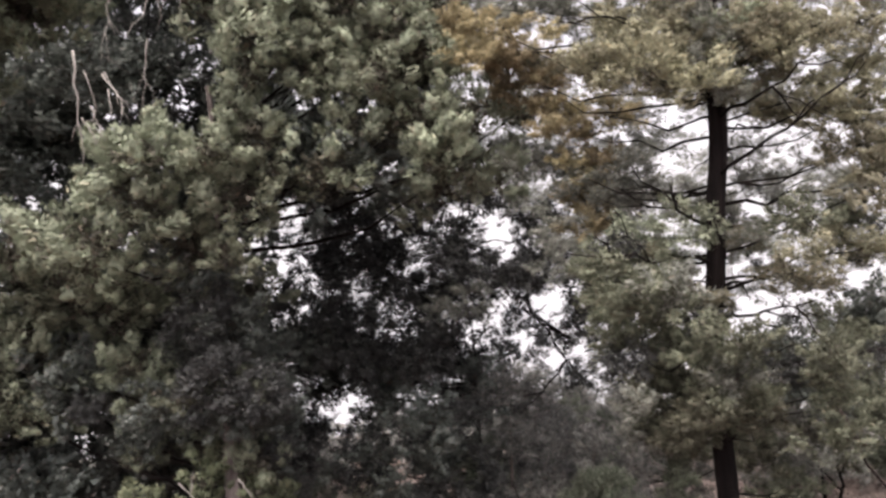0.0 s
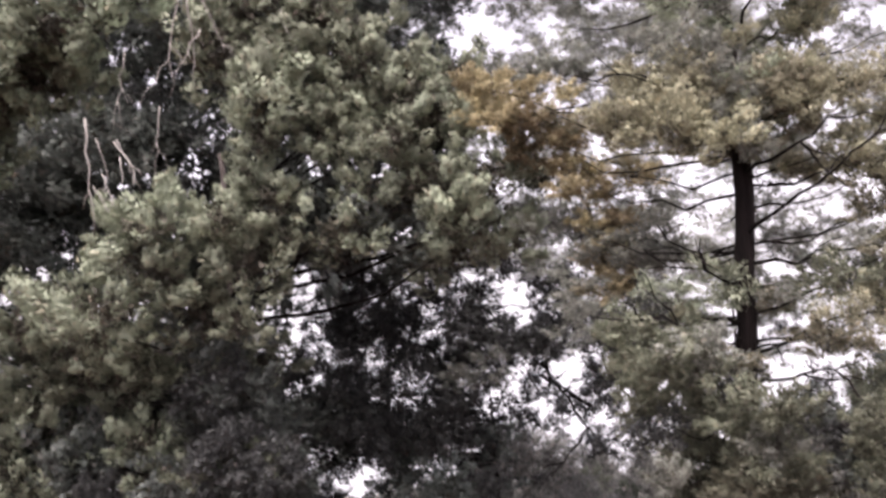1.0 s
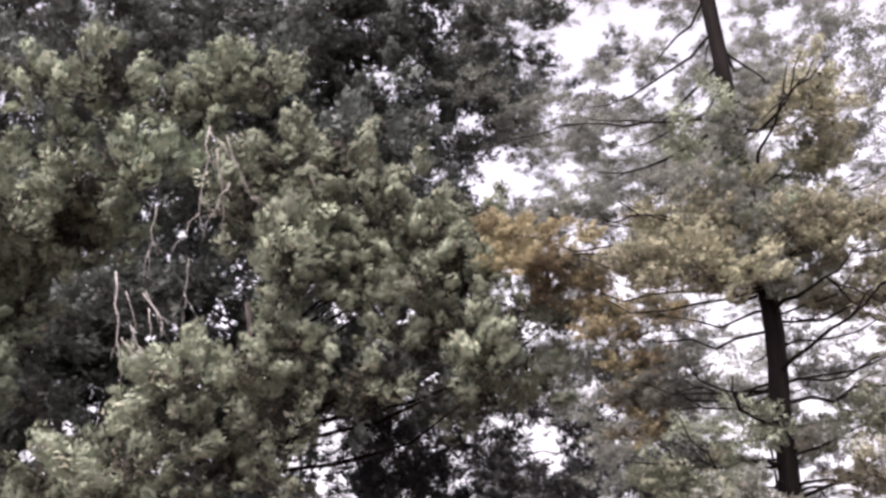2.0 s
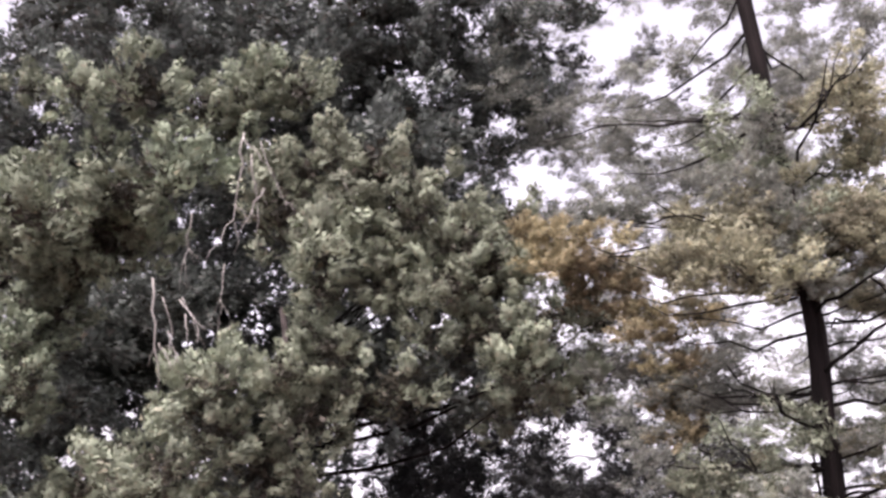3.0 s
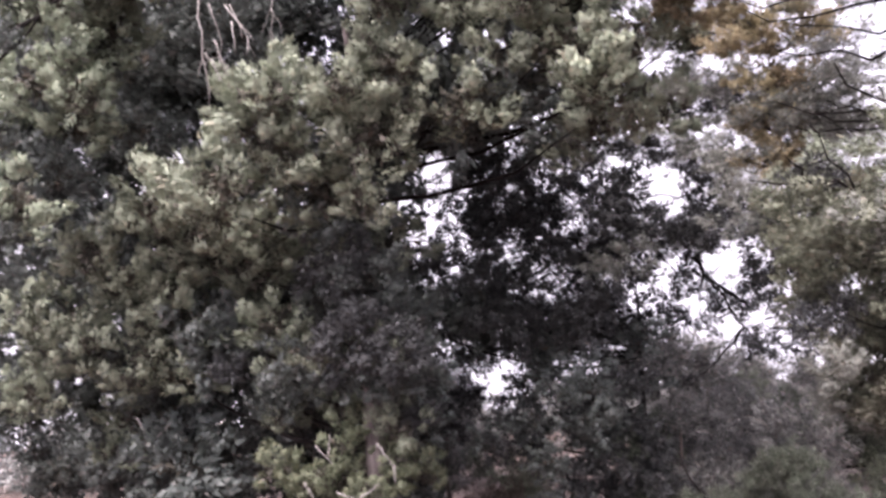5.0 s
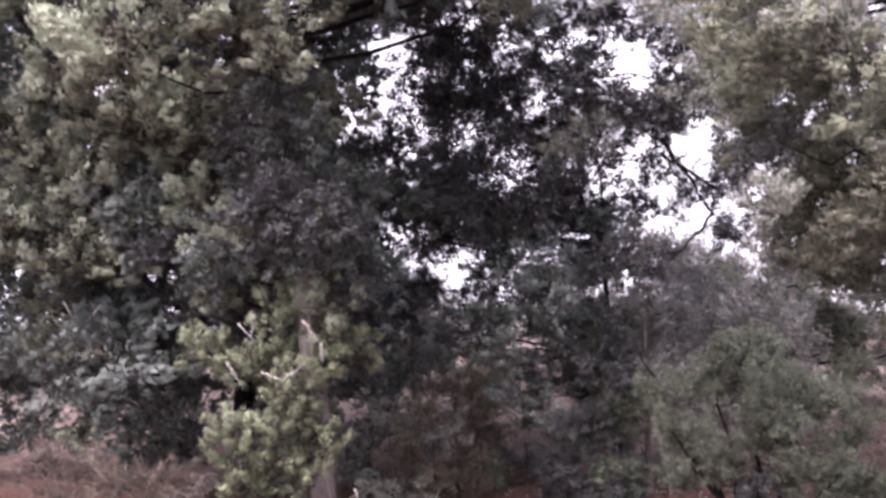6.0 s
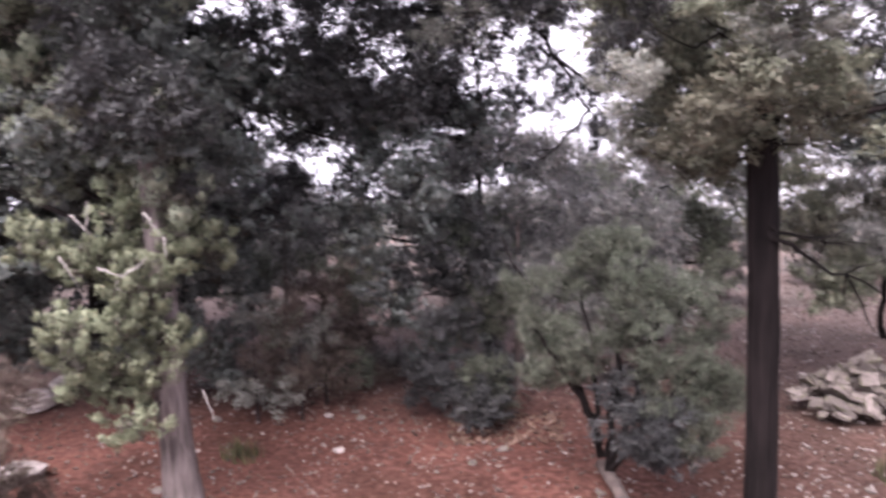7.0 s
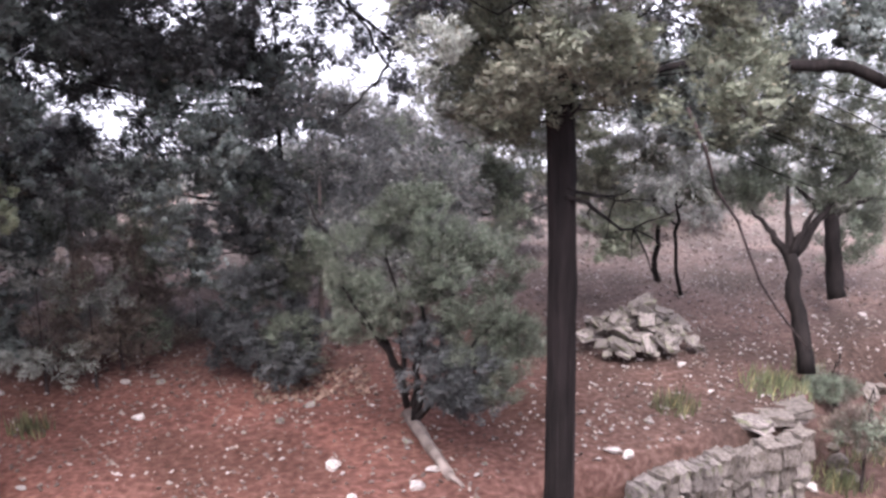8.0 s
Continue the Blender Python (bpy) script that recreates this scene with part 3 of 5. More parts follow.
BOUGHS_B5 = [
    (-2.15, 9.20, 3.39, 0.27, 0.23), (-2.40, 9.30, 3.76, 0.32, 0.23), (-2.00, 9.30, 3.97, 0.32, 0.27), (-2.85, 9.50, 3.58, 0.29, 0.24),
    (-1.94, 9.30, 3.10, 0.19, 0.19), (-3.34, 9.90, 3.12, 0.31, 0.21), (-4.02, 10.20, 3.59, 0.43, 0.27), (-4.64, 10.40, 3.94, 0.44, 0.28),
]
BOUGHS_B6 = [
    (-1.87, 9.50, 3.60, 0.16, 0.28), (-1.86, 9.60, 3.06, 0.14, 0.29), (-2.17, 9.60, 4.36, 0.28, 0.24), (-2.67, 9.80, 4.15, 0.30, 0.25),
]
BOUGHS_B7 = [
    (-4.96, 10.60, 4.95, 0.39, 0.28), (-4.25, 10.40, 4.73, 0.32, 0.24), (-3.29, 10.10, 4.85, 0.41, 0.26), (-2.74, 10.10, 4.91, 0.30, 0.20),
    (-2.26, 9.90, 4.72, 0.24, 0.20), (-3.75, 10.40, 4.54, 0.32, 0.22), (-5.16, 10.60, 4.29, 0.34, 0.28),
]
BOUGHS_B8 = [
    (-5.58, 10.30, 4.74, 0.28, 0.22), (-5.07, 10.20, 4.47, 0.36, 0.19), (-4.56, 10.20, 4.27, 0.27, 0.19), (-6.29, 10.30, 4.09, 0.34, 0.20),
    (-5.76, 10.20, 3.83, 0.34, 0.20), (-5.06, 10.10, 3.51, 0.33, 0.19), (-4.12, 10.10, 4.72, 0.21, 0.21), (-3.51, 10.20, 3.87, 0.29, 0.24),
    (-3.19, 10.30, 3.61, 0.27, 0.21), (-2.85, 10.30, 3.16, 0.29, 0.21), (-6.46, 10.20, 3.36, 0.31, 0.22), (-4.45, 10.30, 3.59, 0.27, 0.21),
    (-2.51, 10.40, 3.22, 0.21, 0.18),
]
cypress = rooted("cypress_tree", -2.25, 9.7, "large grey-green cypress with a pale fluted trunk and drooping lower boughs", "tree", "cypress trees")
line_b = trunk_line(-2.25, 9.7, -0.03, 0.02, 0)
add_trunk(cypress, line_b, 6.9, 0.16, BARK_BROWN, 3, 1.5, "pale grey-brown fissured bark", 30, 40, 0.18)
add_boughs(cypress, BOUGHS_B1, FULL_MID, line_b, size=0.41, fill=1.1, crown=6.4, thick=0.02)
add_boughs(cypress, BOUGHS_B4, FULL_MID, line_b, size=0.4, fill=1.0, crown=6.4, thick=0.02)
add_boughs(cypress, BOUGHS_B8, FULL_MID, line_b, size=0.36, fill=1.2, thick=0)
# darker leaves mixed in here shade the lower boughs by colour
add_boughs(cypress, BOUGHS_B2, FULL_MID[:4] + DARK_FULL[:3], line_b, size=0.45, crown=6.4, thick=0.02)
BOUGHS_B3 = [
    (-2.26, 8.98, 4.40, 0.35, 0.30), (-2.17, 8.98, 3.86, 0.40, 0.35), (-2.50, 10.11, 4.35, 0.36, 0.36), (-2.04, 9.62, 3.55, 0.29, 0.38),
    (-2.12, 9.15, 5.79, 0.41, 0.31),
]
# boughs about the trunk: their shade comes from the dark leaf copies
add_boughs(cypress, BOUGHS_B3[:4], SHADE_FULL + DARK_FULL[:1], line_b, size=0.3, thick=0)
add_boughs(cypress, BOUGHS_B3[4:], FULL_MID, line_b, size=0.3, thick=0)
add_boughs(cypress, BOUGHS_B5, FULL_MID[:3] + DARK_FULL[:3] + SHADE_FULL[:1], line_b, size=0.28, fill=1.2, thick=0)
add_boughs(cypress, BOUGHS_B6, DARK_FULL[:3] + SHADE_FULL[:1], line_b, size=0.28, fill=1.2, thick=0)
add_boughs(cypress, BOUGHS_B7, FULL_MID, line_b, size=0.38, fill=1.3, thick=0)
add_boughs(cypress, BOUGHS_N, FULL_FRESH, line_b, size=0.24, thick=0.02)

BOUGHS_L1 = [
    (-4.46, 8.83, 9.07, 0.64, 0.35), (-3.65, 8.76, 8.72, 0.63, 0.45), (-2.45, 9.10, 9.28, 0.53, 0.42), (-4.79, 8.84, 8.18, 0.51, 0.45),
    (-3.75, 8.72, 8.08, 0.67, 0.39), (-3.13, 8.75, 8.50, 0.51, 0.45), (-4.88, 9.05, 7.36, 0.57, 0.45), (-4.18, 9.06, 7.47, 0.51, 0.40),
    (-4.86, 9.38, 6.90, 0.52, 0.35), (-5.33, 9.49, 6.38, 0.46, 0.41), (-4.22, 8.77, 7.80, 0.67, 0.39), (-2.74, 9.00, 8.81, 0.41, 0.35),
    (-2.17, 9.17, 9.08, 0.36, 0.30),
]
BOUGHS_L2 = [
    (-5.61, 9.46, 6.68, 0.63, 0.51), (-4.98, 9.76, 6.75, 0.52, 0.58), (-5.44, 9.12, 5.11, 0.60, 0.27), (-5.77, 9.46, 5.78, 0.45, 0.34),
    (-5.76, 10.94, 4.49, 0.66, 0.40), (-6.35, 10.68, 3.88, 0.71, 0.35), (-5.35, 10.62, 3.50, 0.57, 0.26), (-3.95, 9.16, 5.19, 0.53, 0.32),
    (-6.57, 10.66, 3.31, 0.59, 0.39), (-5.26, 11.59, 3.90, 0.74, 0.37), (-5.47, 11.25, 2.88, 0.42, 0.30), (-5.40, 11.13, 1.66, 0.36, 0.42),
    (-4.89, 11.61, 1.74, 0.38, 0.38), (-5.61, 11.18, 2.40, 0.36, 0.36), (-5.28, 11.72, 3.21, 0.57, 0.32), (-4.46, 12.16, 4.38, 0.58, 0.39),
]
BOUGHS_L3 = [
    (-4.83, 8.95, 7.39, 0.56, 0.39), (-4.20, 8.90, 7.56, 0.36, 0.26), (-4.89, 9.10, 6.85, 0.45, 0.39), (-4.99, 9.10, 6.40, 0.39, 0.33),
    (-4.07, 8.80, 7.79, 0.61, 0.28), (-4.88, 8.90, 8.09, 0.51, 0.34),
]
BOUGHS_L4 = [
    (-6.83, 10.40, 8.14, 0.40, 0.34), (-6.99, 10.50, 7.49, 0.37, 0.34), (-6.63, 10.40, 6.82, 0.40, 0.30), (-7.07, 10.60, 6.35, 0.37, 0.30),
    (-6.30, 10.60, 7.65, 0.34, 0.30),
]
left_cypress = rooted("cypress_tree", -9.0, 11.2, "tall green cypress with dense tufted foliage and dead twigs", "tree", "cypress trees")
line_l = trunk_line(-9.0, 11.2, 0.05, 0.0, 0)
add_trunk(left_cypress, line_l, 11.5, 0.15, BARK_DARK, 5)
add_boughs(left_cypress, BOUGHS_L1, FULL_LEFT, line_l, size=0.42, fill=1.15, thick=0.015, every=5)
add_boughs(left_cypress, BOUGHS_L3, FULL_LEFT, line_l, size=0.42, fill=1.15, thick=0)
# shade on the outer and low boughs is mixed in as darker leaves
add_boughs(left_cypress, BOUGHS_L4, FULL_LEFT + DARK_FULL[:2], line_l, size=0.42, fill=1.2, thick=0)
add_boughs(left_cypress, BOUGHS_L2, FULL_LEFT + DARK_FULL[:3], line_l, size=0.42, fill=1.15, thick=0)

BOUGHS_C1 = [
    (1.49, 6.81, 6.21, 0.39, 0.16), (2.03, 6.59, 6.37, 0.34, 0.19), (2.36, 6.39, 7.19, 0.27, 0.23), (1.75, 6.87, 6.04, 0.35, 0.16),
    (2.19, 6.79, 6.84, 0.24, 0.20), (2.21, 7.17, 7.36, 0.39, 0.15), (1.22, 7.01, 6.17, 0.32, 0.12), (2.22, 6.69, 6.02, 0.23, 0.15),
    (2.24, 6.42, 6.29, 0.22, 0.18), (1.61, 7.04, 4.56, 0.45, 0.23), (2.06, 6.87, 4.92, 0.19, 0.26), (1.35, 7.14, 4.89, 0.20, 0.16),
]
BOUGHS_C2 = [
    (1.49, 6.97, 3.76, 0.26, 0.23), (1.68, 6.77, 3.52, 0.23, 0.14), (1.94, 6.74, 3.57, 0.23, 0.17), (1.50, 7.11, 3.49, 0.15, 0.18),
    (1.64, 6.98, 3.93, 0.32, 0.12), (2.14, 7.07, 3.82, 0.18, 0.15), (1.61, 7.21, 3.88, 0.23, 0.23), (1.82, 7.28, 4.10, 0.20, 0.20),
    (1.75, 7.19, 3.52, 0.20, 0.17),
]
BOUGHS_C3 = [
    (1.83, 8.83, 7.65, 0.59, 0.21), (1.56, 8.98, 8.21, 0.50, 0.17), (1.10, 9.26, 7.84, 0.51, 0.20), (2.09, 8.42, 7.29, 0.51, 0.23),
    (1.65, 8.85, 7.16, 0.42, 0.16), (2.57, 8.65, 8.52, 0.32, 0.21), (1.19, 9.19, 7.33, 0.39, 0.17), (2.03, 8.51, 7.72, 0.36, 0.21),
    (2.80, 8.21, 8.26, 0.40, 0.20), (1.52, 8.03, 5.52, 0.33, 0.28), (1.41, 7.84, 5.37, 0.28, 0.24), (1.24, 8.14, 5.61, 0.30, 0.30),
]
BOUGHS_O = [
    (0.18, 8.01, 6.87, 0.19, 0.19), (1.24, 8.06, 6.11, 0.28, 0.19), (1.20, 8.17, 5.28, 0.21, 0.28), (0.52, 8.08, 6.68, 0.38, 0.17),
    (1.01, 8.07, 6.43, 0.33, 0.19), (1.01, 8.18, 6.01, 0.33, 0.26), (1.09, 8.19, 5.58, 0.28, 0.26), (0.77, 8.19, 6.33, 0.38, 0.19),
    (0.30, 8.14, 6.82, 0.19, 0.19), (0.81, 8.10, 6.65, 0.34, 0.19), (0.60, 8.25, 6.46, 0.29, 0.19),
]
BOUGHS_C7 = [
    (1.18, 6.70, 6.09, 0.27, 0.10), (1.44, 6.60, 6.20, 0.27, 0.11), (1.71, 6.60, 6.25, 0.27, 0.11), (2.03, 6.60, 6.37, 0.23, 0.13),
    (2.29, 6.60, 6.42, 0.19, 0.13), (1.52, 6.70, 6.54, 0.23, 0.10), (1.84, 6.60, 5.96, 0.22, 0.11), (2.44, 6.60, 7.28, 0.16, 0.16),
    (2.43, 6.60, 6.86, 0.15, 0.15),
]
BOUGHS_C8 = [
    (0.99, 9.00, 7.28, 0.33, 0.14), (1.57, 9.00, 7.51, 0.38, 0.14), (1.98, 8.80, 7.67, 0.37, 0.13), (1.46, 9.20, 8.08, 0.34, 0.12),
    (2.34, 8.60, 7.89, 0.31, 0.13), (2.66, 8.40, 7.98, 0.26, 0.13), (1.08, 9.20, 8.56, 0.35, 0.13), (1.76, 9.00, 8.81, 0.40, 0.12),
    (2.36, 8.80, 8.63, 0.22, 0.14), (3.03, 8.40, 8.33, 0.26, 0.16), (0.57, 9.00, 7.33, 0.22, 0.14), (1.57, 8.60, 6.98, 0.26, 0.10),
    (2.37, 8.20, 7.28, 0.29, 0.15), (0.73, 8.20, 5.70, 0.28, 0.14), (1.08, 8.00, 5.46, 0.27, 0.14), (0.94, 8.00, 5.11, 0.27, 0.13),
    (1.45, 8.00, 5.51, 0.23, 0.11), (2.17, 7.40, 4.87, 0.20, 0.20), (2.33, 7.40, 5.43, 0.17, 0.17),
]
BOUGHS_C9 = [
    (1.29, 6.70, 4.73, 0.29, 0.14), (1.39, 6.60, 4.51, 0.28, 0.14), (1.10, 6.80, 4.53, 0.22, 0.15),
]
BOUGHS_CX = [
    (1.77, 6.50, 6.94, 0.17, 0.13), (1.80, 6.50, 6.60, 0.17, 0.15), (1.76, 6.40, 6.26, 0.16, 0.15), (1.78, 6.40, 5.97, 0.16, 0.11),
]
yellow_cypress = rooted("cypress_tree", 1.9, 6.84, "slender yellowing cypress with a bare trunk and one dying orange bough", "tree", "cypress trees")
TRUNK_BENDS = [(0.0, 1.9), (1.4, 1.87), (3.3, 1.81), (4.0, 1.79), (4.9, 1.85), (5.7, 1.92), (7.4, 1.89), (9.0, 1.86), (12.0, 1.8)]


def line_c(z):
    """The gently bent trunk of the slender cypress: its centre at a height."""
    for (z0, x0), (z1, x1) in zip(TRUNK_BENDS, TRUNK_BENDS[1:]):
        if z <= z1:
            return Vector((x0 + (x1 - x0) * smoothstep(z0, z1, z), 6.84, max(z, 0)))
    return Vector((TRUNK_BENDS[-1][1], 6.84, z))


add_trunk(yellow_cypress, line_c, 12.0, 0.088, BARK_TRUNK, 9, 1.3, "dark brown fissured bark, paler on one side", 36, 60, 0.16, 0.55)
add_boughs(yellow_cypress, BOUGHS_C1, FULL_YELLOW[:3] + THIN_GREEN[:2], line_c, size=0.24, squash=0.65, thick=0.018)
BOUGHS_C6 = [
    (1.23, 6.38, 4.46, 0.27, 0.15), (1.36, 6.39, 4.12, 0.30, 0.17), (1.57, 6.18, 4.27, 0.22, 0.13), (1.73, 6.29, 3.92, 0.26, 0.17),
    (2.12, 6.38, 4.04, 0.23, 0.15), (2.43, 6.47, 4.21, 0.23, 0.13), (2.52, 6.38, 3.87, 0.23, 0.17), (1.10, 6.77, 4.74, 0.20, 0.16),
    (1.13, 6.70, 4.14, 0.18, 0.16), (2.71, 6.36, 4.16, 0.13, 0.19),
]
add_boughs(yellow_cypress, BOUGHS_C6, FINE_GREEN + FINE_YELLOW[:1] + DARK_THIN[:2], line_c, size=0.2, fill=0.8, squash=0.8, thick=0.012)
add_boughs(yellow_cypress, [(2.36, 6.20, 5.94) + (0.3, 0.14), (2.59, 6.18, 6.19) + (0.3, 0.14), (2.18, 6.19, 6.21) + (0.25, 0.14), (2.62, 6.30, 5.72) + (0.3, 0.12), (2.77, 6.31, 5.49) + (0.25, 0.12)], FULL_YELLOW[:3], line_c, size=0.2, fill=1.2, squash=0.7, thick=0.012)
add_boughs(yellow_cypress, [(1.72, 6.55, 6.35, 0.35, 0.16), (1.7, 6.6, 6.75, 0.4, 0.2), (1.66, 6.6, 7.15, 0.35, 0.2), (1.78, 6.52, 5.0, 0.3, 0.14)], FULL_YELLOW[:2] + THIN_GREEN[:3] + THIN_GREY[:2], line_c, size=0.22, fill=1.2, squash=0.7, thick=0.01)
BOUGHS_C4 = [
    (1.38, 7.23, 4.01, 0.28, 0.42), (1.40, 7.05, 3.54, 0.24, 0.31), (1.42, 6.38, 4.49, 0.49, 0.15), (1.90, 6.18, 4.21, 0.59, 0.18),
    (2.39, 6.33, 5.01, 0.42, 0.15), (1.48, 6.20, 3.87, 0.55, 0.22), (2.35, 6.18, 3.82, 0.40, 0.29), (1.79, 6.20, 3.63, 0.51, 0.18),
]
BOUGHS_C5 = [
    (1.84, 6.30, 6.25, 0.34, 0.15), (2.37, 6.29, 6.23, 0.42, 0.19), (2.78, 6.29, 5.94, 0.23, 0.23), (1.47, 6.51, 6.05, 0.35, 0.16),
    (2.60, 6.31, 5.46, 0.30, 0.19), (2.70, 6.32, 5.19, 0.23, 0.15), (1.22, 6.70, 6.40, 0.24, 0.16), (2.36, 6.80, 5.79, 0.25, 0.12),
    (2.26, 6.35, 4.68, 0.38, 0.13), (2.65, 6.34, 4.81, 0.23, 0.15),
]
add_boughs(yellow_cypress, BOUGHS_C7, FULL_YELLOW, line_c, size=0.2, squash=0.75, fill=1.1, thick=0.012)
add_boughs(yellow_cypress, BOUGHS_C8, THIN_GREY + FINE_GREY[:1], line_c, size=0.24, squash=0.6, fill=0.75, thick=0.01)
add_boughs(yellow_cypress, BOUGHS_CX, THIN_GREY[:3] + FINE_GREY + FULL_YELLOW[:1], line_c, size=0.18, squash=0.8, fill=1.3, thick=0.008)
add_boughs(yellow_cypress, BOUGHS_C9, FINE_GREEN, line_c, size=0.2, squash=0.75, fill=1.0, thick=0.012)
add_boughs(yellow_cypress, BOUGHS_C5, FULL_YELLOW, line_c, size=0.25, squash=0.6, thick=0.014)
add_boughs(yellow_cypress, BOUGHS_C2, FINE_GREEN[:3] + FINE_GREY[:1] + FINE_YELLOW[:2], line_c, size=0.18, squash=0.9, fill=1.0, thick=0.01)
add_boughs(yellow_cypress, BOUGHS_C4, FINE_GREEN + FINE_GREY[:1] + FINE_YELLOW[:1], line_c, size=0.23, fill=1.0, squash=0.7, thick=0.014)
add_boughs(yellow_cypress, BOUGHS_C3, THIN_GREY, line_c, size=0.32, squash=0.5, fill=0.8, thick=0.012)
add_boughs(yellow_cypress, BOUGHS_O, FULL_ORANGE + FULL_YELLOW[:1], line_c, size=0.2, fill=1.9, squash=0.7, thick=0.012)

BOUGHS_D1 = [
    (0.07, 12.11, 10.59, 1.18, 0.71), (-1.71, 11.59, 10.21, 0.76, 0.61), (-0.66, 12.29, 9.73, 0.63, 0.32), (-4.11, 10.78, 10.83, 1.16, 0.51),
    (-1.46, 10.87, 9.06, 0.56, 0.49), (0.57, 12.58, 10.06, 0.65, 0.32), (-0.84, 11.96, 10.97, 0.95, 0.47), (-2.33, 11.39, 10.85, 0.91, 0.45),
    (-5.18, 10.66, 11.06, 1.09, 0.44), (0.05, 11.72, 11.28, 1.58, 0.47), (-2.25, 11.25, 11.05, 1.14, 0.45),
]
BOUGHS_D2 = [
    (-3.74, 11.32, 8.82, 0.65, 0.80), (-4.41, 11.11, 7.49, 0.63, 0.90), (-5.05, 11.27, 6.74, 0.63, 0.76), (-1.53, 11.02, 6.49, 0.60, 0.46),
    (-2.73, 10.96, 6.46, 0.53, 0.40), (-2.07, 11.18, 6.16, 0.66, 0.27), (-0.94, 11.50, 5.95, 0.89, 0.34), (-3.73, 11.65, 7.54, 0.36, 0.44),
    (-5.59, 11.52, 5.65, 0.90, 0.83), (-6.53, 11.38, 4.87, 0.69, 0.69), (-2.75, 11.01, 3.96, 0.44, 0.88), (-3.79, 10.86, 3.13, 0.76, 0.51),
    (-2.67, 11.05, 3.08, 0.51, 0.44), (-5.21, 12.06, 6.62, 0.44, 1.09), (-3.98, 11.89, 4.59, 0.95, 0.63), (-3.38, 11.90, 3.87, 0.63, 0.57),
    (-4.51, 11.12, 2.54, 0.79, 0.67), (-5.40, 11.37, 2.46, 0.51, 0.63),
]
BOUGHS_D3 = [
    (-0.21, 12.00, 9.38, 0.46, 0.42), (-0.29, 12.00, 10.14, 0.62, 0.47), (-0.12, 12.00, 8.72, 0.30, 0.23), (-2.05, 11.50, 10.62, 0.61, 0.46),
    (-1.81, 11.50, 9.68, 0.60, 0.37),
]
dark_tree = rooted("evergreen_tree", -4.6, 13.4, "dark evergreen tree standing in deep shade behind the cypresses", "tree", "dark trees behind")
line_d = trunk_line(-4.6, 13.4, 0.05, 0.0, 0)
add_trunk(dark_tree, line_d, 12.5, 0.13, BARK_DARK, 12)
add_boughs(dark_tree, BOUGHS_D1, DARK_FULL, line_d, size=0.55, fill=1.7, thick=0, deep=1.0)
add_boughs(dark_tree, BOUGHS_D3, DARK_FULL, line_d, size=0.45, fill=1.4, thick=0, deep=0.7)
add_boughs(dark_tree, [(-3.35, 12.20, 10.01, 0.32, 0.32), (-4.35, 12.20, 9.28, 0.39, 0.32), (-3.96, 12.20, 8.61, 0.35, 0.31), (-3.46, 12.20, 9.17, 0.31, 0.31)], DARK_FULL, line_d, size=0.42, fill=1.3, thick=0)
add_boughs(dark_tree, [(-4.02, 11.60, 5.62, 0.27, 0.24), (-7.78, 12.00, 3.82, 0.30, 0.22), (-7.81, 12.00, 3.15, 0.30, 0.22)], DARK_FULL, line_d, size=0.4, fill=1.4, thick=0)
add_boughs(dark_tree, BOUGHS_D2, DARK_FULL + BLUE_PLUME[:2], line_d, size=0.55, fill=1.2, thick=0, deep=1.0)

BOUGHS_E1 = [
    (-1.18, 13.20, 5.00, 0.58, 0.38), (-2.34, 13.10, 3.98, 0.83, 0.45), (-1.30, 13.28, 4.23, 0.83, 0.38), (-0.52, 13.59, 4.80, 0.54, 0.54),
    (-0.49, 13.88, 5.52, 0.63, 0.32), (-1.64, 13.24, 3.48, 0.91, 0.38), (-0.09, 13.68, 4.31, 0.46, 0.46), (-0.42, 12.93, 3.75, 0.58, 0.44),
    (0.48, 14.06, 4.75, 0.32, 0.47), (-1.33, 13.11, 5.78, 0.45, 0.30), (1.97, 13.80, 5.12, 0.53, 0.38), (2.15, 13.84, 4.35, 0.45, 0.38),
    (1.78, 14.26, 5.64, 0.47, 0.24), (-1.02, 13.30, 5.27, 0.23, 0.45), (-1.54, 13.76, 4.84, 0.58, 0.58), (-2.36, 13.36, 4.02, 0.57, 0.42),
    (-0.69, 13.89, 4.74, 0.43, 0.65),
]
BOUGHS_E2 = [
    (-0.83, 12.90, 3.62, 0.60, 0.40), (-1.46, 13.01, 3.64, 0.61, 0.48), (-0.17, 12.49, 2.77, 0.45, 0.39), (-0.76, 12.63, 3.03, 0.53, 0.46),
    (-0.67, 12.14, 2.25, 0.57, 0.38), (0.34, 13.03, 3.10, 0.33, 0.60), (0.32, 12.70, 2.14, 0.33, 0.59), (-1.26, 12.25, 2.30, 0.45, 0.32),
    (-0.38, 12.32, 1.69, 0.58, 0.32), (-1.90, 13.19, 4.07, 0.63, 0.49), (-2.49, 12.44, 3.76, 0.33, 0.72), (-2.32, 12.32, 2.65, 0.26, 0.66),
    (-0.71, 12.10, 1.68, 0.36, 0.36), (-0.26, 12.11, 1.22, 0.56, 0.37), (-1.05, 14.07, 3.52, 0.76, 0.49), (-2.14, 14.35, 3.86, 0.83, 0.42),
    (0.01, 13.46, 3.64, 0.49, 0.35),
]
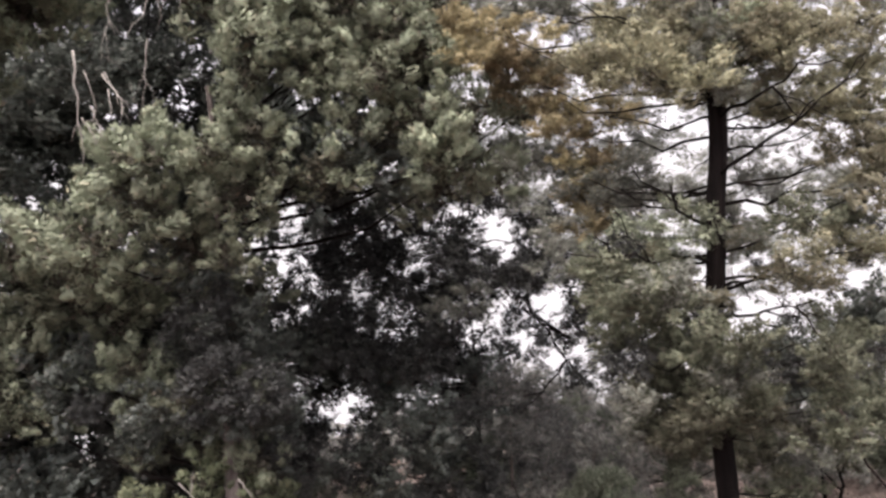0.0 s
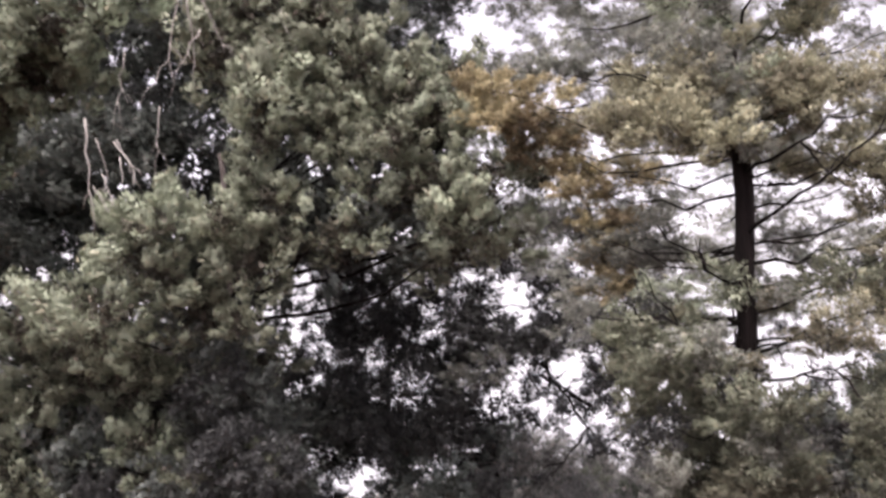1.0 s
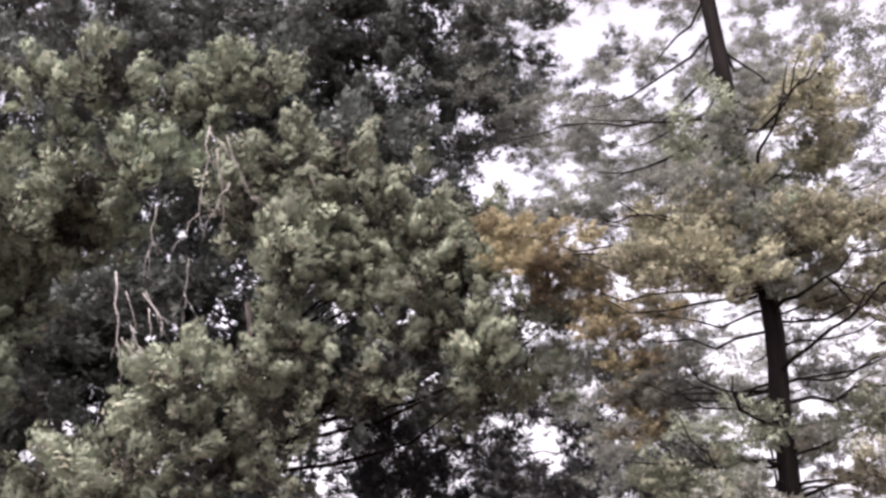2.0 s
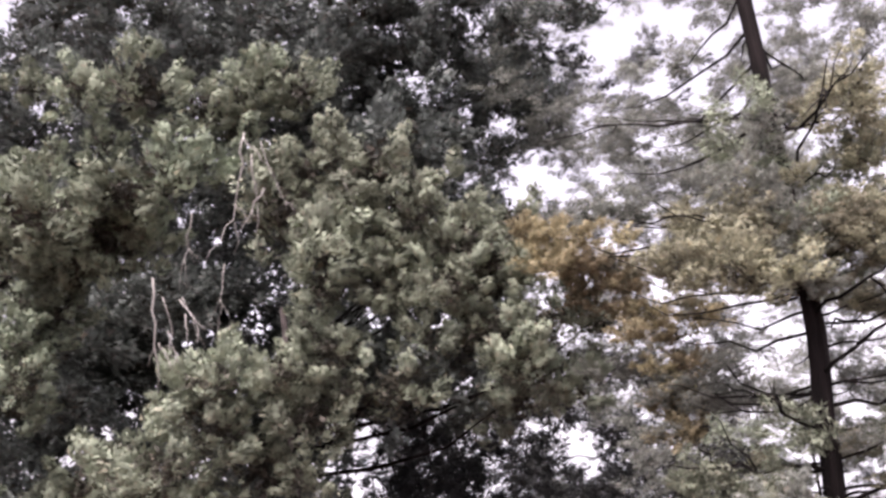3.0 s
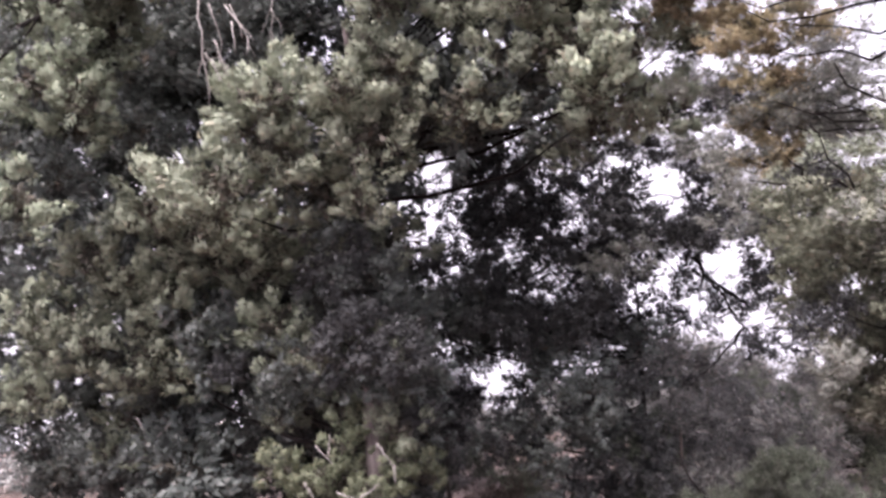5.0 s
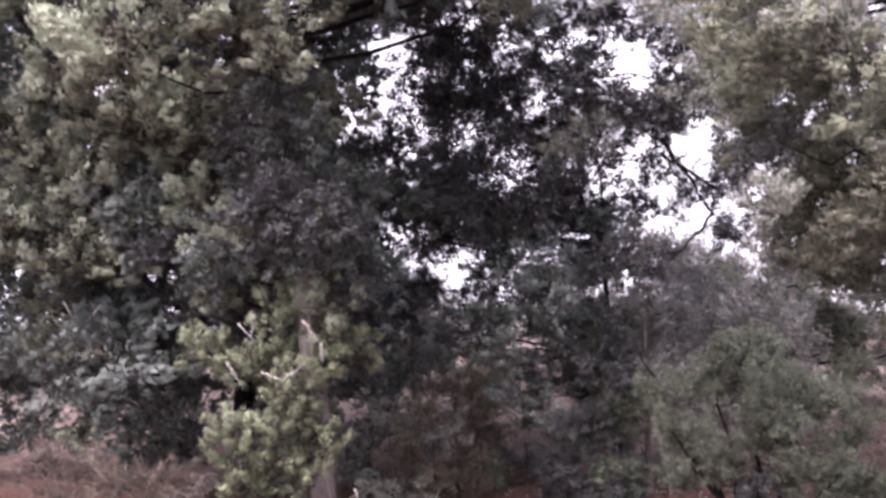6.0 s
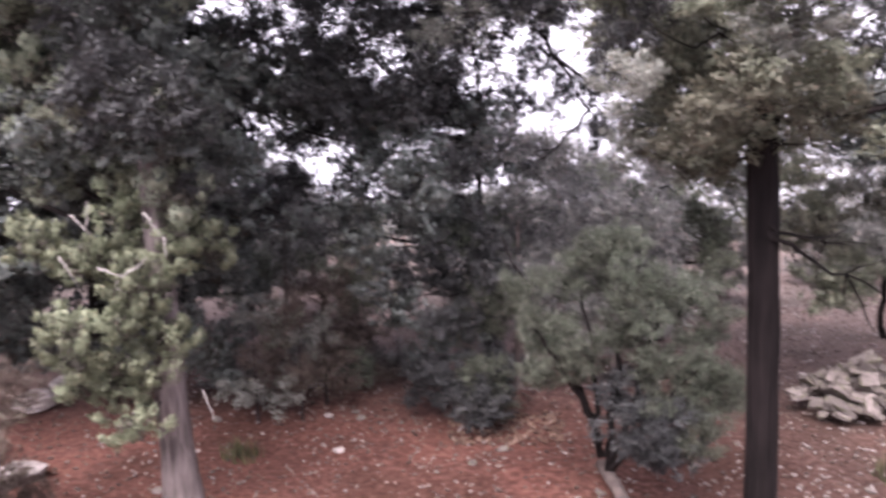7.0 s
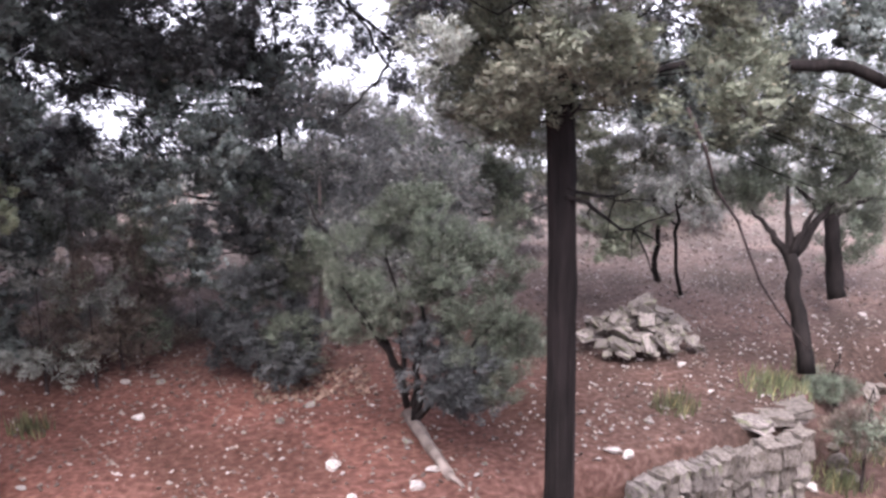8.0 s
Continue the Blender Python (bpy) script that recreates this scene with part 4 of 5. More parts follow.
BOUGHS_E3 = [
    (-1.36, 12.40, 5.88, 0.39, 0.28), (-0.93, 12.40, 5.70, 0.49, 0.28), (-0.24, 12.60, 5.60, 0.42, 0.28), (-1.40, 12.60, 5.18, 0.36, 0.36),
    (-0.76, 12.50, 5.06, 0.49, 0.35), (-0.07, 12.80, 4.89, 0.36, 0.43), (-1.21, 12.50, 4.52, 0.57, 0.43), (-0.46, 12.60, 4.20, 0.57, 0.42),
    (-1.57, 12.40, 4.48, 0.28, 0.35), (0.16, 12.80, 4.02, 0.36, 0.43),
]
shade_tree = rooted("evergreen_tree", 0.45, 13.2, "dark evergreen with low hanging boughs, seen against the sky", "tree", "dark trees behind")
line_e = trunk_line(0.45, 13.2, -0.02, 0.0, 0)
add_trunk(shade_tree, line_e, 4.0, 0.08, BARK_DARK, 14)
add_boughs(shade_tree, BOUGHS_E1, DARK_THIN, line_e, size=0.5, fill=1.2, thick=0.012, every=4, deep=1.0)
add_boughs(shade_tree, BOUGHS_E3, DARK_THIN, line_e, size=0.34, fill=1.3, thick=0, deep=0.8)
add_boughs(shade_tree, BOUGHS_E2, BLUE_PLUME + DARK_FULL[:3] + SHADE_FULL[:2], line_e, size=0.34, fill=1.3, thick=0.018, deep=0.9)

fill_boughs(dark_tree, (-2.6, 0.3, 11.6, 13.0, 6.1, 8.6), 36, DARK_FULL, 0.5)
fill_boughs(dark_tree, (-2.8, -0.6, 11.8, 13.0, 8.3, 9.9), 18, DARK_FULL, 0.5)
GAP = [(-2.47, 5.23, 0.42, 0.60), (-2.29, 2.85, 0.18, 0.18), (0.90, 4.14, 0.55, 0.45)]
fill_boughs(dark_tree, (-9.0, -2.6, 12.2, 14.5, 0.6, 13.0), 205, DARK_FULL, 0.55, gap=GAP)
PALE_VIEW = [(2.2, 2.4, 1.1, 0.75)]
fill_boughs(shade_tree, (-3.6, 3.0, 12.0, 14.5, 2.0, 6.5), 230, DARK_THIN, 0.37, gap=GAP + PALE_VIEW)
fill_boughs(shade_tree, (-4.5, 1.0, 13.5, 15.2, 0.6, 2.2), 30, DARK_FULL[:3] + THIN_GREEN[:2] + OLIVE[:1] + PALE[:1], 0.4, gap=GAP)

add_boughs(dark_tree, [(-3.21, 11.90, 7.47, 0.37, 0.30), (-3.53, 11.90, 6.97, 0.37, 0.29), (-3.80, 11.90, 8.07, 0.38, 0.38)], DARK_THIN, line_d, size=0.4, fill=1.4, thick=0)

BOUGHS_K = [
    (1.14, 12.50, 10.74, 0.41, 0.28), (1.46, 12.50, 10.08, 0.40, 0.20), (0.93, 12.40, 9.75, 0.32, 0.20), (1.70, 12.00, 9.40, 0.46, 0.19),
    (2.29, 12.00, 9.82, 0.31, 0.15), (2.17, 12.00, 10.60, 0.47, 0.19), (2.73, 11.60, 10.23, 0.30, 0.19), (1.21, 12.00, 9.13, 0.38, 0.19),
    (2.65, 11.40, 9.10, 0.29, 0.14), (0.53, 12.00, 8.48, 0.30, 0.15), (1.06, 12.00, 8.50, 0.30, 0.15),
]
thin_tree = rooted("evergreen_tree", 3.8, 13.0, "thin-crowned grey-green conifer with sky showing through", "tree", "dark trees behind")
line_k = trunk_line(3.8, 13.0, 0.0, 0.0, 0)
add_trunk(thin_tree, line_k, 5.6, 0.07, BARK_DARK, 16)
SKY_GAP = [(0.45, 9.06, 0.42, 0.3), (2.67, 9.83, 0.3, 0.2), (1.94, 10.4, 0.3, 0.15)]
add_boughs(thin_tree, BOUGHS_K, THIN_GREY[:3] + DARK_THIN[:3], line_k, size=0.3, fill=0.9, squash=0.6, thick=0)
fill_boughs(thin_tree, (0.0, 7.2, 11.0, 13.4, 4.6, 12.5), 300, THIN_GREY, 0.34, 0.6, gap=SKY_GAP)

BOUGHS_G = [
    (0.98, 10.10, 1.72, 0.25, 0.25), (0.87, 10.30, 2.04, 0.23, 0.23), (1.27, 10.20, 2.20, 0.23, 0.28), (1.70, 10.30, 2.17, 0.34, 0.28),
    (2.11, 10.20, 2.02, 0.34, 0.29), (2.41, 10.00, 1.68, 0.23, 0.31), (1.75, 10.00, 1.81, 0.35, 0.28), (2.10, 9.90, 1.46, 0.33, 0.23),
    (1.36, 10.10, 1.54, 0.26, 0.23), (0.94, 10.00, 1.36, 0.23, 0.18), (1.98, 9.80, 1.13, 0.30, 0.23), (2.22, 9.70, 0.91, 0.18, 0.18),
    (2.45, 9.90, 1.22, 0.18, 0.23), (1.58, 10.50, 2.40, 0.21, 0.18),
]
olive = rooted("olive_tree", 1.62, 10.65, "young olive tree with many thin stems rising from the red soil", "tree", "olive trees")
line_g = trunk_line(1.62, 10.65, 0.03, 0.03, 0)
add_trunk(olive, line_g, 0.9, 0.07, BARK_DARK, 17)
OLIVE_STEMS = [
    ((1.46, 10.05, 0.51), (1.31, 10.35, 2.06)), ((1.45, 10.08, 0.61), (0.60, 10.88, 2.41)), ((1.43, 10.13, 0.82), (0.85, 10.14, 1.71)),
    ((1.51, 9.94, 0.50), (1.97, 10.06, 1.79)), ((1.49, 9.95, 0.55), (1.71, 10.36, 1.94)), ((1.53, 9.92, 0.45), (2.24, 9.82, 1.42)),
]
for k, (a, e) in enumerate(OLIVE_STEMS):
    add_limb(olive, "branch", a, e, 0.035, 0.008, BARK_DARK, 100 + k)
add_boughs(olive, BOUGHS_G, OLIVE, line_g, size=0.22, fill=1.8, thick=0, deep=0.9)
# lowest boughs in near-black leaves: shade under the crown, given by colour
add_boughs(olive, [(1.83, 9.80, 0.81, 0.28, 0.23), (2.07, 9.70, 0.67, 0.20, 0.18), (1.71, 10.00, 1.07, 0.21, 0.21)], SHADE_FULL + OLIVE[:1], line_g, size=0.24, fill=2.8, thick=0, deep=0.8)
fallen_log = thing("fallen_log", (1.59, 10.76, 0.0), "grey weathered broken trunk lying below the olive", "log")
LOG_ENDS = (1.58, 10.90, 0.07), (1.76, 9.57, 0.05)
add_limb(fallen_log, "log", *LOG_ENDS, 0.065, 0.05, BARK_GREY, 300, 0.0, 0.01)
add_limb(fallen_log, "branch_stub", LOG_ENDS[1], (1.85, 9.35, 0.03), 0.03, 0.015, BARK_GREY, 301)

BOUGHS_M = [
    (2.36, 15.23, 2.28, 0.57, 0.41), (3.07, 15.03, 1.97, 0.57, 0.49), (3.70, 14.81, 1.57, 0.49, 0.49), (1.99, 15.67, 1.64, 0.51, 0.51),
    (3.49, 15.07, 2.45, 0.49, 0.41), (3.97, 14.92, 2.21, 0.33, 0.41), (1.44, 16.25, 1.47, 0.53, 0.44), (5.01, 15.12, 1.66, 0.43, 0.43),
    (2.81, 14.92, 1.33, 0.49, 0.33),
]
hedge_tree = rooted("olive_tree", 3.0, 15.6, "grey-green olive standing beyond the clearing", "tree", "olive trees")
line_m = trunk_line(3.0, 15.6, 0.0, 0.0, 0)
add_trunk(hedge_tree, line_m, 1.6, 0.1, BARK_DARK, 27)
add_boughs(hedge_tree, BOUGHS_M, OLIVE[:2] + PALE[:2] + THIN_GREEN[:2], line_m, size=0.4, fill=1.3, thick=0.02, deep=0.9)

BOUGHS_H = [
    (6.08, 12.51, 2.48, 0.49, 0.35), (6.68, 12.67, 2.74, 0.57, 0.35), (7.11, 12.30, 2.42, 0.63, 0.35), (6.44, 12.16, 2.18, 0.61, 0.24),
    (6.24, 12.99, 2.85, 0.36, 0.29), (7.53, 12.29, 2.69, 0.42, 0.42), (5.86, 12.43, 2.01, 0.28, 0.21), (7.31, 11.78, 2.15, 0.40, 0.27),
]
far_olive = rooted("olive_tree", 6.6, 11.9, "old olive with a leaning dark trunk above the wall", "tree", "olive trees")
line_h = trunk_line(6.6, 11.9, -0.12, 0.1, 0)
add_limb(far_olive, "trunk", (6.10, 10.93, 0.2), (6.06, 11.43, 1.46), 0.1, 0.08, BARK_DARK, 130)
for k, (a, e) in enumerate([((6.07, 11.41, 1.39), (5.75, 11.80, 1.92)), ((6.07, 11.42, 1.46), (6.37, 11.49, 1.96)), ((6.06, 11.43, 1.46), (6.18, 11.79, 2.18)), ((6.10, 11.42, 1.46), (6.99, 11.69, 2.37))]):
    add_limb(far_olive, "branch", a, e, 0.06, 0.015, BARK_DARK, 140 + k)
add_boughs(far_olive, BOUGHS_H, OLIVE, line_h, size=0.36, fill=1.3, thick=0, deep=0.9)
add_limb(far_olive, "dead_branch", (5.88, 10.62, 0.60), (4.25, 10.51, 3.20), 0.008, 0.02, BARK, 150, 0.2, 0.012, "long leaning bare branch")

BOUGHS_I = [
    (8.92, 14.86, 1.42, 0.62, 0.35), (9.16, 14.28, 0.91, 0.52, 0.43), (8.75, 15.81, 3.03, 0.73, 0.46), (9.25, 15.22, 3.15, 0.62, 0.53),
    (8.12, 15.95, 3.11, 0.46, 0.37),
]
back_olive = rooted("olive_tree", 8.7, 14.4, "olive with a short dark trunk on the upper terrace", "tree", "olive trees")
line_i = trunk_line(8.7, 14.4, -0.05, 0.05, 0)
add_limb(back_olive, "trunk", (8.15, 13.46, 0.23), (8.22, 13.93, 1.36), 0.13, 0.1, BARK_DARK, 160)
for k, (a, e) in enumerate([((8.22, 13.92, 1.32), (7.86, 14.30, 1.72)), ((8.22, 13.92, 1.32), (8.92, 14.06, 1.57)), ((8.22, 13.92, 1.32), (8.32, 14.07, 2.00))]):
    add_limb(back_olive, "branch", a, e, 0.07, 0.02, BARK_DARK, 170 + k)
add_boughs(back_olive, BOUGHS_I, OLIVE, line_i, size=0.42, fill=1.3, thick=0, deep=0.9)

BOUGHS_J = [
    (5.77, 11.37, 4.02, 0.66, 0.24), (6.22, 10.99, 3.67, 0.47, 0.41), (4.92, 11.54, 3.66, 0.42, 0.15), (4.58, 11.76, 3.41, 0.43, 0.25),
    (5.33, 11.74, 3.90, 0.37, 0.19), (5.40, 11.34, 3.61, 0.54, 0.13), (4.58, 11.86, 2.97, 0.38, 0.25), (6.53, 11.14, 4.08, 0.36, 0.36),
    (4.14, 11.67, 3.60, 0.30, 0.18),
]
BOUGHS_JX = [
    (4.17, 12.60, 2.09, 0.38, 0.31), (4.77, 12.80, 1.90, 0.32, 0.32), (4.32, 12.50, 2.65, 0.37, 0.30), (4.98, 12.50, 2.44, 0.34, 0.31),
    (4.46, 12.80, 1.48, 0.28, 0.21), (4.60, 12.20, 2.91, 0.36, 0.29), (5.35, 12.40, 2.71, 0.30, 0.34), (5.55, 12.00, 3.01, 0.36, 0.29),
    (3.92, 12.40, 3.00, 0.33, 0.30), (6.19, 12.00, 2.94, 0.36, 0.26), (5.57, 12.90, 2.01, 0.29, 0.25), (7.02, 12.20, 2.64, 0.34, 0.27),
]
right_tree = rooted("evergreen_tree", 9.8, 12.6, "dark spreading evergreen whose long limb reaches over the terrace", "tree", "dark trees behind")
line_j = trunk_line(9.8, 12.6, -0.05, 0.0, 0)
add_trunk(right_tree, line_j, 6.5, 0.18, BARK_DARK, 23)
add_boughs(right_tree, BOUGHS_JX, FINE_GREEN[:3] + THIN_GREY[:2] + FINE_YELLOW[:1], line_j, size=0.36, fill=0.95, thick=0, deep=0.8)
add_boughs(right_tree, BOUGHS_J, DARK_FULL, line_j, size=0.36, fill=1.2, thick=0.008, deep=0.9)

fill_boughs(right_tree, (3.5, 10.0, 11.2, 13.2, 4.1, 5.6), 34, DARK_THIN, 0.36)

BOUGHS_S = [
    (1.05, 19.43, 1.37, 0.64, 0.86), (1.78, 19.22, 1.06, 0.75, 0.64), (2.72, 18.24, 2.02, 0.61, 0.51), (-3.07, 19.15, 1.40, 0.71, 0.61),
    (1.80, 20.55, 2.22, 0.68, 0.45), (2.73, 19.05, 1.07, 0.64, 0.64), (-3.02, 17.82, 1.79, 0.40, 0.51), (4.48, 17.70, 1.14, 0.51, 0.51),
    (1.73, 17.88, 2.46, 0.81, 0.51), (2.80, 17.05, 2.05, 0.85, 0.76), (3.90, 18.43, 1.56, 0.73, 0.63), (2.08, 17.46, 1.23, 0.88, 0.59),
    (2.04, 13.47, 2.14, 0.74, 0.49), (0.84, 13.46, 2.86, 0.66, 0.49), (9.75, 20.88, 0.98, 1.01, 0.38), (6.89, 19.30, 0.92, 0.68, 0.57),
    (8.21, 20.15, 1.12, 0.72, 0.36), (13.10, 24.20, -0.04, 1.21, 0.30), (7.15, 18.76, 1.06, 0.66, 0.44), (9.04, 19.45, 1.02, 0.70, 0.47),
    (-2.81, 16.50, 2.19, 0.42, 0.32), (-3.20, 16.80, 2.45, 0.28, 0.24),
]
for i, (x, y, z, rx, rz) in enumerate(BOUGHS_S):
    shrub = rooted("shrub", x, y, "pale grey-green scrub beyond the trees", "shrub", "pale scrub")
    line_s = trunk_line(x, y, 0.0, 0.0, 0)
    add_trunk(shrub, line_s, max(0.5, z), 0.05, BARK_GREY, 30 + i, sides=8)
    add_boughs(shrub, [(x, y, z, rx, rz), (x + 0.2, y, z * 0.55, rx * 0.9, max(0.3, z * 0.4))], PALE, line_s, size=0.5, fill=1.2, thick=0.02, deep=0.9)

BOUGHS_T = [
    (0.13, 12.03, 0.34, 0.35, 0.22), (-0.05, 12.33, 0.55, 0.32, 0.26), (0.45, 12.01, 0.49, 0.25, 0.19),
]
low_bush = rooted("bush", 0.05, 12.4, "low dark thorny bush on the red soil", "bush")
line_t = trunk_line(0.05, 12.4, 0.0, 0.0, 0)
add_trunk(low_bush, line_t, 0.4, 0.04, BARK_DARK, 50, sides=8)
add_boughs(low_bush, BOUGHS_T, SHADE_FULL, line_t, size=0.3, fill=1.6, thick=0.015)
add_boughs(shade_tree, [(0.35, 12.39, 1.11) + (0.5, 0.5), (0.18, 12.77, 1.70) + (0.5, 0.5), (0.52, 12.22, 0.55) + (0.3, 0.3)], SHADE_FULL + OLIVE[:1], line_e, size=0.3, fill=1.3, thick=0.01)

BOUGHS_V = [
    (-3.71, 9.27, 1.46, 0.39, 0.30), (-4.51, 9.35, 1.54, 0.40, 0.30), (-3.71, 8.62, 1.16, 0.41, 0.23), (-4.27, 8.64, 1.29, 0.32, 0.28),
]
for i, (x, y, z, rx, rz) in enumerate(BOUGHS_V):
    weeds = rooted("undergrowth", x, y, "dry brown undergrowth of stems and leaves below the cypresses", "undergrowth", "dry undergrowth")
    line_v = trunk_line(x, y, 0.0, 0.0, 0)
    add_trunk(weeds, line_v, max(0.25, z), 0.012, BARK, 80 + i, sides=6)
    add_boughs(weeds, [(x, y, max(0.2, z), rx, rz), (x, y, max(0.15, z * 0.35), rx, max(0.15, z * 0.4))], BROWN, line_v, size=0.28, fill=1.5, thick=0)

BOUGHS_U = [
    (-2.32, 13.96, -0.03, 0.58, 0.22), (-1.61, 14.37, 0.03, 0.53, 0.27), (-0.79, 14.22, 0.03, 0.53, 0.23), (-2.69, 13.50, -0.07, 0.42, 0.28),
    (-2.16, 14.99, 0.02, 0.47, 0.32), (0.77, 13.94, 0.08, 0.45, 0.23), (-1.37, 13.36, 0.74, 0.65, 0.25), (6.22, 9.97, -0.11, 0.23, 0.23),
    (6.52, 10.98, -0.04, 0.23, 0.16), (-2.23, 12.20, 1.40, 0.33, 0.33), (-1.73, 12.30, 1.10, 0.33, 0.30), (-1.53, 12.80, 1.39, 0.34, 0.28),
]
for i, (x, y, z, rx, rz) in enumerate(BOUGHS_U):
    scrub = rooted("scrub_bush", x, y, "dry grey-brown scrub at the edge of the clearing", "bush", "dry scrub")
    line_u = trunk_line(x, y, 0.0, 0.0, 0)
    add_trunk(scrub, line_u, max(0.3, z), 0.025, BARK, 60 + i, sides=7)
    add_boughs(scrub, [(x, y, z, rx, rz), (x, y, z * 0.4, rx, max(0.15, z * 0.35))], PALE if i < 6 else BROWN + THIN_GREY[:2] if i > 8 else OLIVE[:2] + BROWN[:2], line_u, size=0.3, fill=1.4, thick=0.012)

# a thin sapling on the upper ground
sapling = rooted("sapling", 6.33, 14.65, "thin bare-stemmed sapling behind the heap of stones", "sapling")
add_limb(sapling, "stem", tuple(sapling.location), (5.86, 14.05, 1.77), 0.035, 0.02, BARK_DARK, 200)
add_limb(sapling, "stem", (6.33, 15.50, 0.00), (6.01, 15.20, 1.62), 0.05, 0.03, BARK_DARK, 203)
add_limb(sapling, "branch", (5.86, 13.93, 1.27), (5.48, 14.11, 1.73), 0.018, 0.006, BARK_DARK, 201)
add_limb(sapling, "branch", (5.86, 13.98, 1.50), (6.19, 14.02, 1.89), 0.018, 0.006, BARK_DARK, 202)

# the long dark limb over the terrace
add_limb(right_tree, "branch", (6.35, 10.50, 3.41), (5.53, 10.50, 3.59), 0.07, 0.06, BARK_DARK, 210, -0.08, 0.012)
add_limb(right_tree, "branch", (5.53, 10.50, 3.59), (3.68, 10.80, 3.43), 0.06, 0.03, BARK_DARK, 211, -0.12, 0.012)

# bare twigs and broken branches
dead_branch(left_cypress, (-3.09, 7.78, 6.76), (-3.09, 7.93, 5.81), 0.0105, 220, 1)
dead_branch(left_cypress, (-2.24, 7.62, 7.93), (-2.42, 7.87, 6.92), 0.0087, 221, 2)
dead_branch(left_cypress, (-2.11, 7.75, 7.45), (-2.37, 7.83, 7.08), 0.0081, 222, 1)
dead_branch(left_cypress, (-2.19, 7.66, 7.74), (-2.20, 7.86, 6.99), 0.0074, 223, 1)
dead_branch(left_cypress, (-2.25, 7.62, 7.90), (-2.00, 7.73, 7.55), 0.0074, 224, 0)
dead_branch(left_cypress, (-3.05, 7.91, 6.62), (-2.96, 8.10, 5.95), 0.0062, 225, 3)
dead_branch(left_cypress, (-2.89, 7.93, 6.61), (-2.72, 8.05, 6.17), 0.0062, 226, 2)
dead_branch(cypress, (-1.55, 8.39, 7.84), (-1.38, 8.34, 7.28), 0.0074, 227, 0)
dead_branch(cypress, (-2.70, 9.00, 2.92), (-2.55, 9.00, 2.75), 0.0090, 280, 0)
dead_branch(cypress, (-2.58, 9.00, 2.83), (-2.56, 9.00, 3.03), 0.0090, 281, 1)
dead_branch(cypress, (-2.14, 9.00, 2.93), (-1.99, 9.00, 2.73), 0.0110, 282, 0)
dead_branch(cypress, (-1.99, 9.00, 2.74), (-1.99, 9.00, 2.58), 0.0110, 283, 0)
dead_branch(cypress, (-2.52, 9.00, 2.51), (-2.34, 9.00, 2.43), 0.0110, 284, 1)
dead_branch(cypress, (-2.34, 9.00, 2.43), (-2.13, 9.00, 2.58), 0.0110, 285, 0)
dead_branch(cypress, (-2.82, 9.00, 2.60), (-2.69, 9.00, 2.36), 0.0080, 286, 1)
dead_branch(cypress, (-2.34, 9.00, 2.45), (-2.29, 9.00, 2.33), 0.0080, 287, 0)
dead_branch(cypress, (-1.78, 9.00, 1.52), (-1.70, 9.00, 1.28), 0.0060, 288, 0)
dead_branch(cypress, (-4.13, 10.40, 4.35), (-4.02, 10.40, 4.05), 0.0130, 290, 0)
dead_branch(cypress, (-3.93, 10.40, 4.31), (-4.02, 10.40, 4.06), 0.0120, 291, 0)
dead_branch(cypress, (-5.17, 10.40, 2.99), (-5.08, 10.40, 2.82), 0.0120, 292, 0)
dead_branch(cypress, (-4.93, 10.40, 2.78), (-4.77, 10.40, 2.94), 0.0120, 293, 0)
dead_branch(left_cypress, (-2.83, 7.70, 6.53), (-2.61, 7.70, 6.24), 0.0080, 300, 1)
dead_branch(left_cypress, (-2.78, 7.70, 6.40), (-2.76, 7.70, 6.16), 0.0070, 301, 0)
dead_branch(left_cypress, (-2.93, 7.70, 6.27), (-2.82, 7.70, 5.98), 0.0070, 302, 1)
dead_branch(left_cypress, (-3.00, 7.70, 6.18), (-2.87, 7.70, 5.94), 0.0070, 303, 1)
add_boughs(shade_tree, [(0.97, 13.34, 4.60) + (0.55, 0.5), (1.60, 13.69, 4.93) + (0.5, 0.4), (1.35, 13.30, 3.85) + (0.4, 0.4), (0.59, 13.34, 5.08) + (0.4, 0.4)], DARK_THIN, line_e, size=0.3, fill=0.75, thick=0, deep=0.8)
dead_branch(shade_tree, (1.16, 13.85, 4.28), (1.83, 13.60, 3.78), 0.03, 235, 3, BARK_DARK, "dark bare branch")
dead_branch(shade_tree, (1.10, 13.24, 4.45), (1.70, 13.21, 3.51), 0.028, 236, 4, BARK_DARK, "dark bare branch")
dead_branch(shade_tree, (1.70, 13.21, 3.51), (1.13, 13.04, 2.94), 0.02, 237, 4, BARK_DARK, "dark bare branch")
dead_branch(yellow_cypress, (1.82, 6.74, 3.06), (2.55, 7.14, 2.68), 0.014, 238, 4, BARK_DARK, "dark drooping dead branch")
dead_branch(yellow_cypress, (1.83, 6.75, 3.11), (2.34, 7.04, 2.96), 0.012, 239, 4, BARK_DARK, "dark drooping dead branch")
spokes = random.Random(77)
for k in range(16):
    z = 4.3 + 0.21 * k
    a = spokes.uniform(0, 6.28)
    r = spokes.uniform(0.8, 1.5)
    dead_branch(yellow_cypress, tuple(line_c(z)), (line_c(z).x + r * math.cos(a), 6.84 + r * math.sin(a), z + spokes.uniform(0.05, 0.5)), 0.016, 240 + k, 3, BARK_DARK, "dark bare side branch")


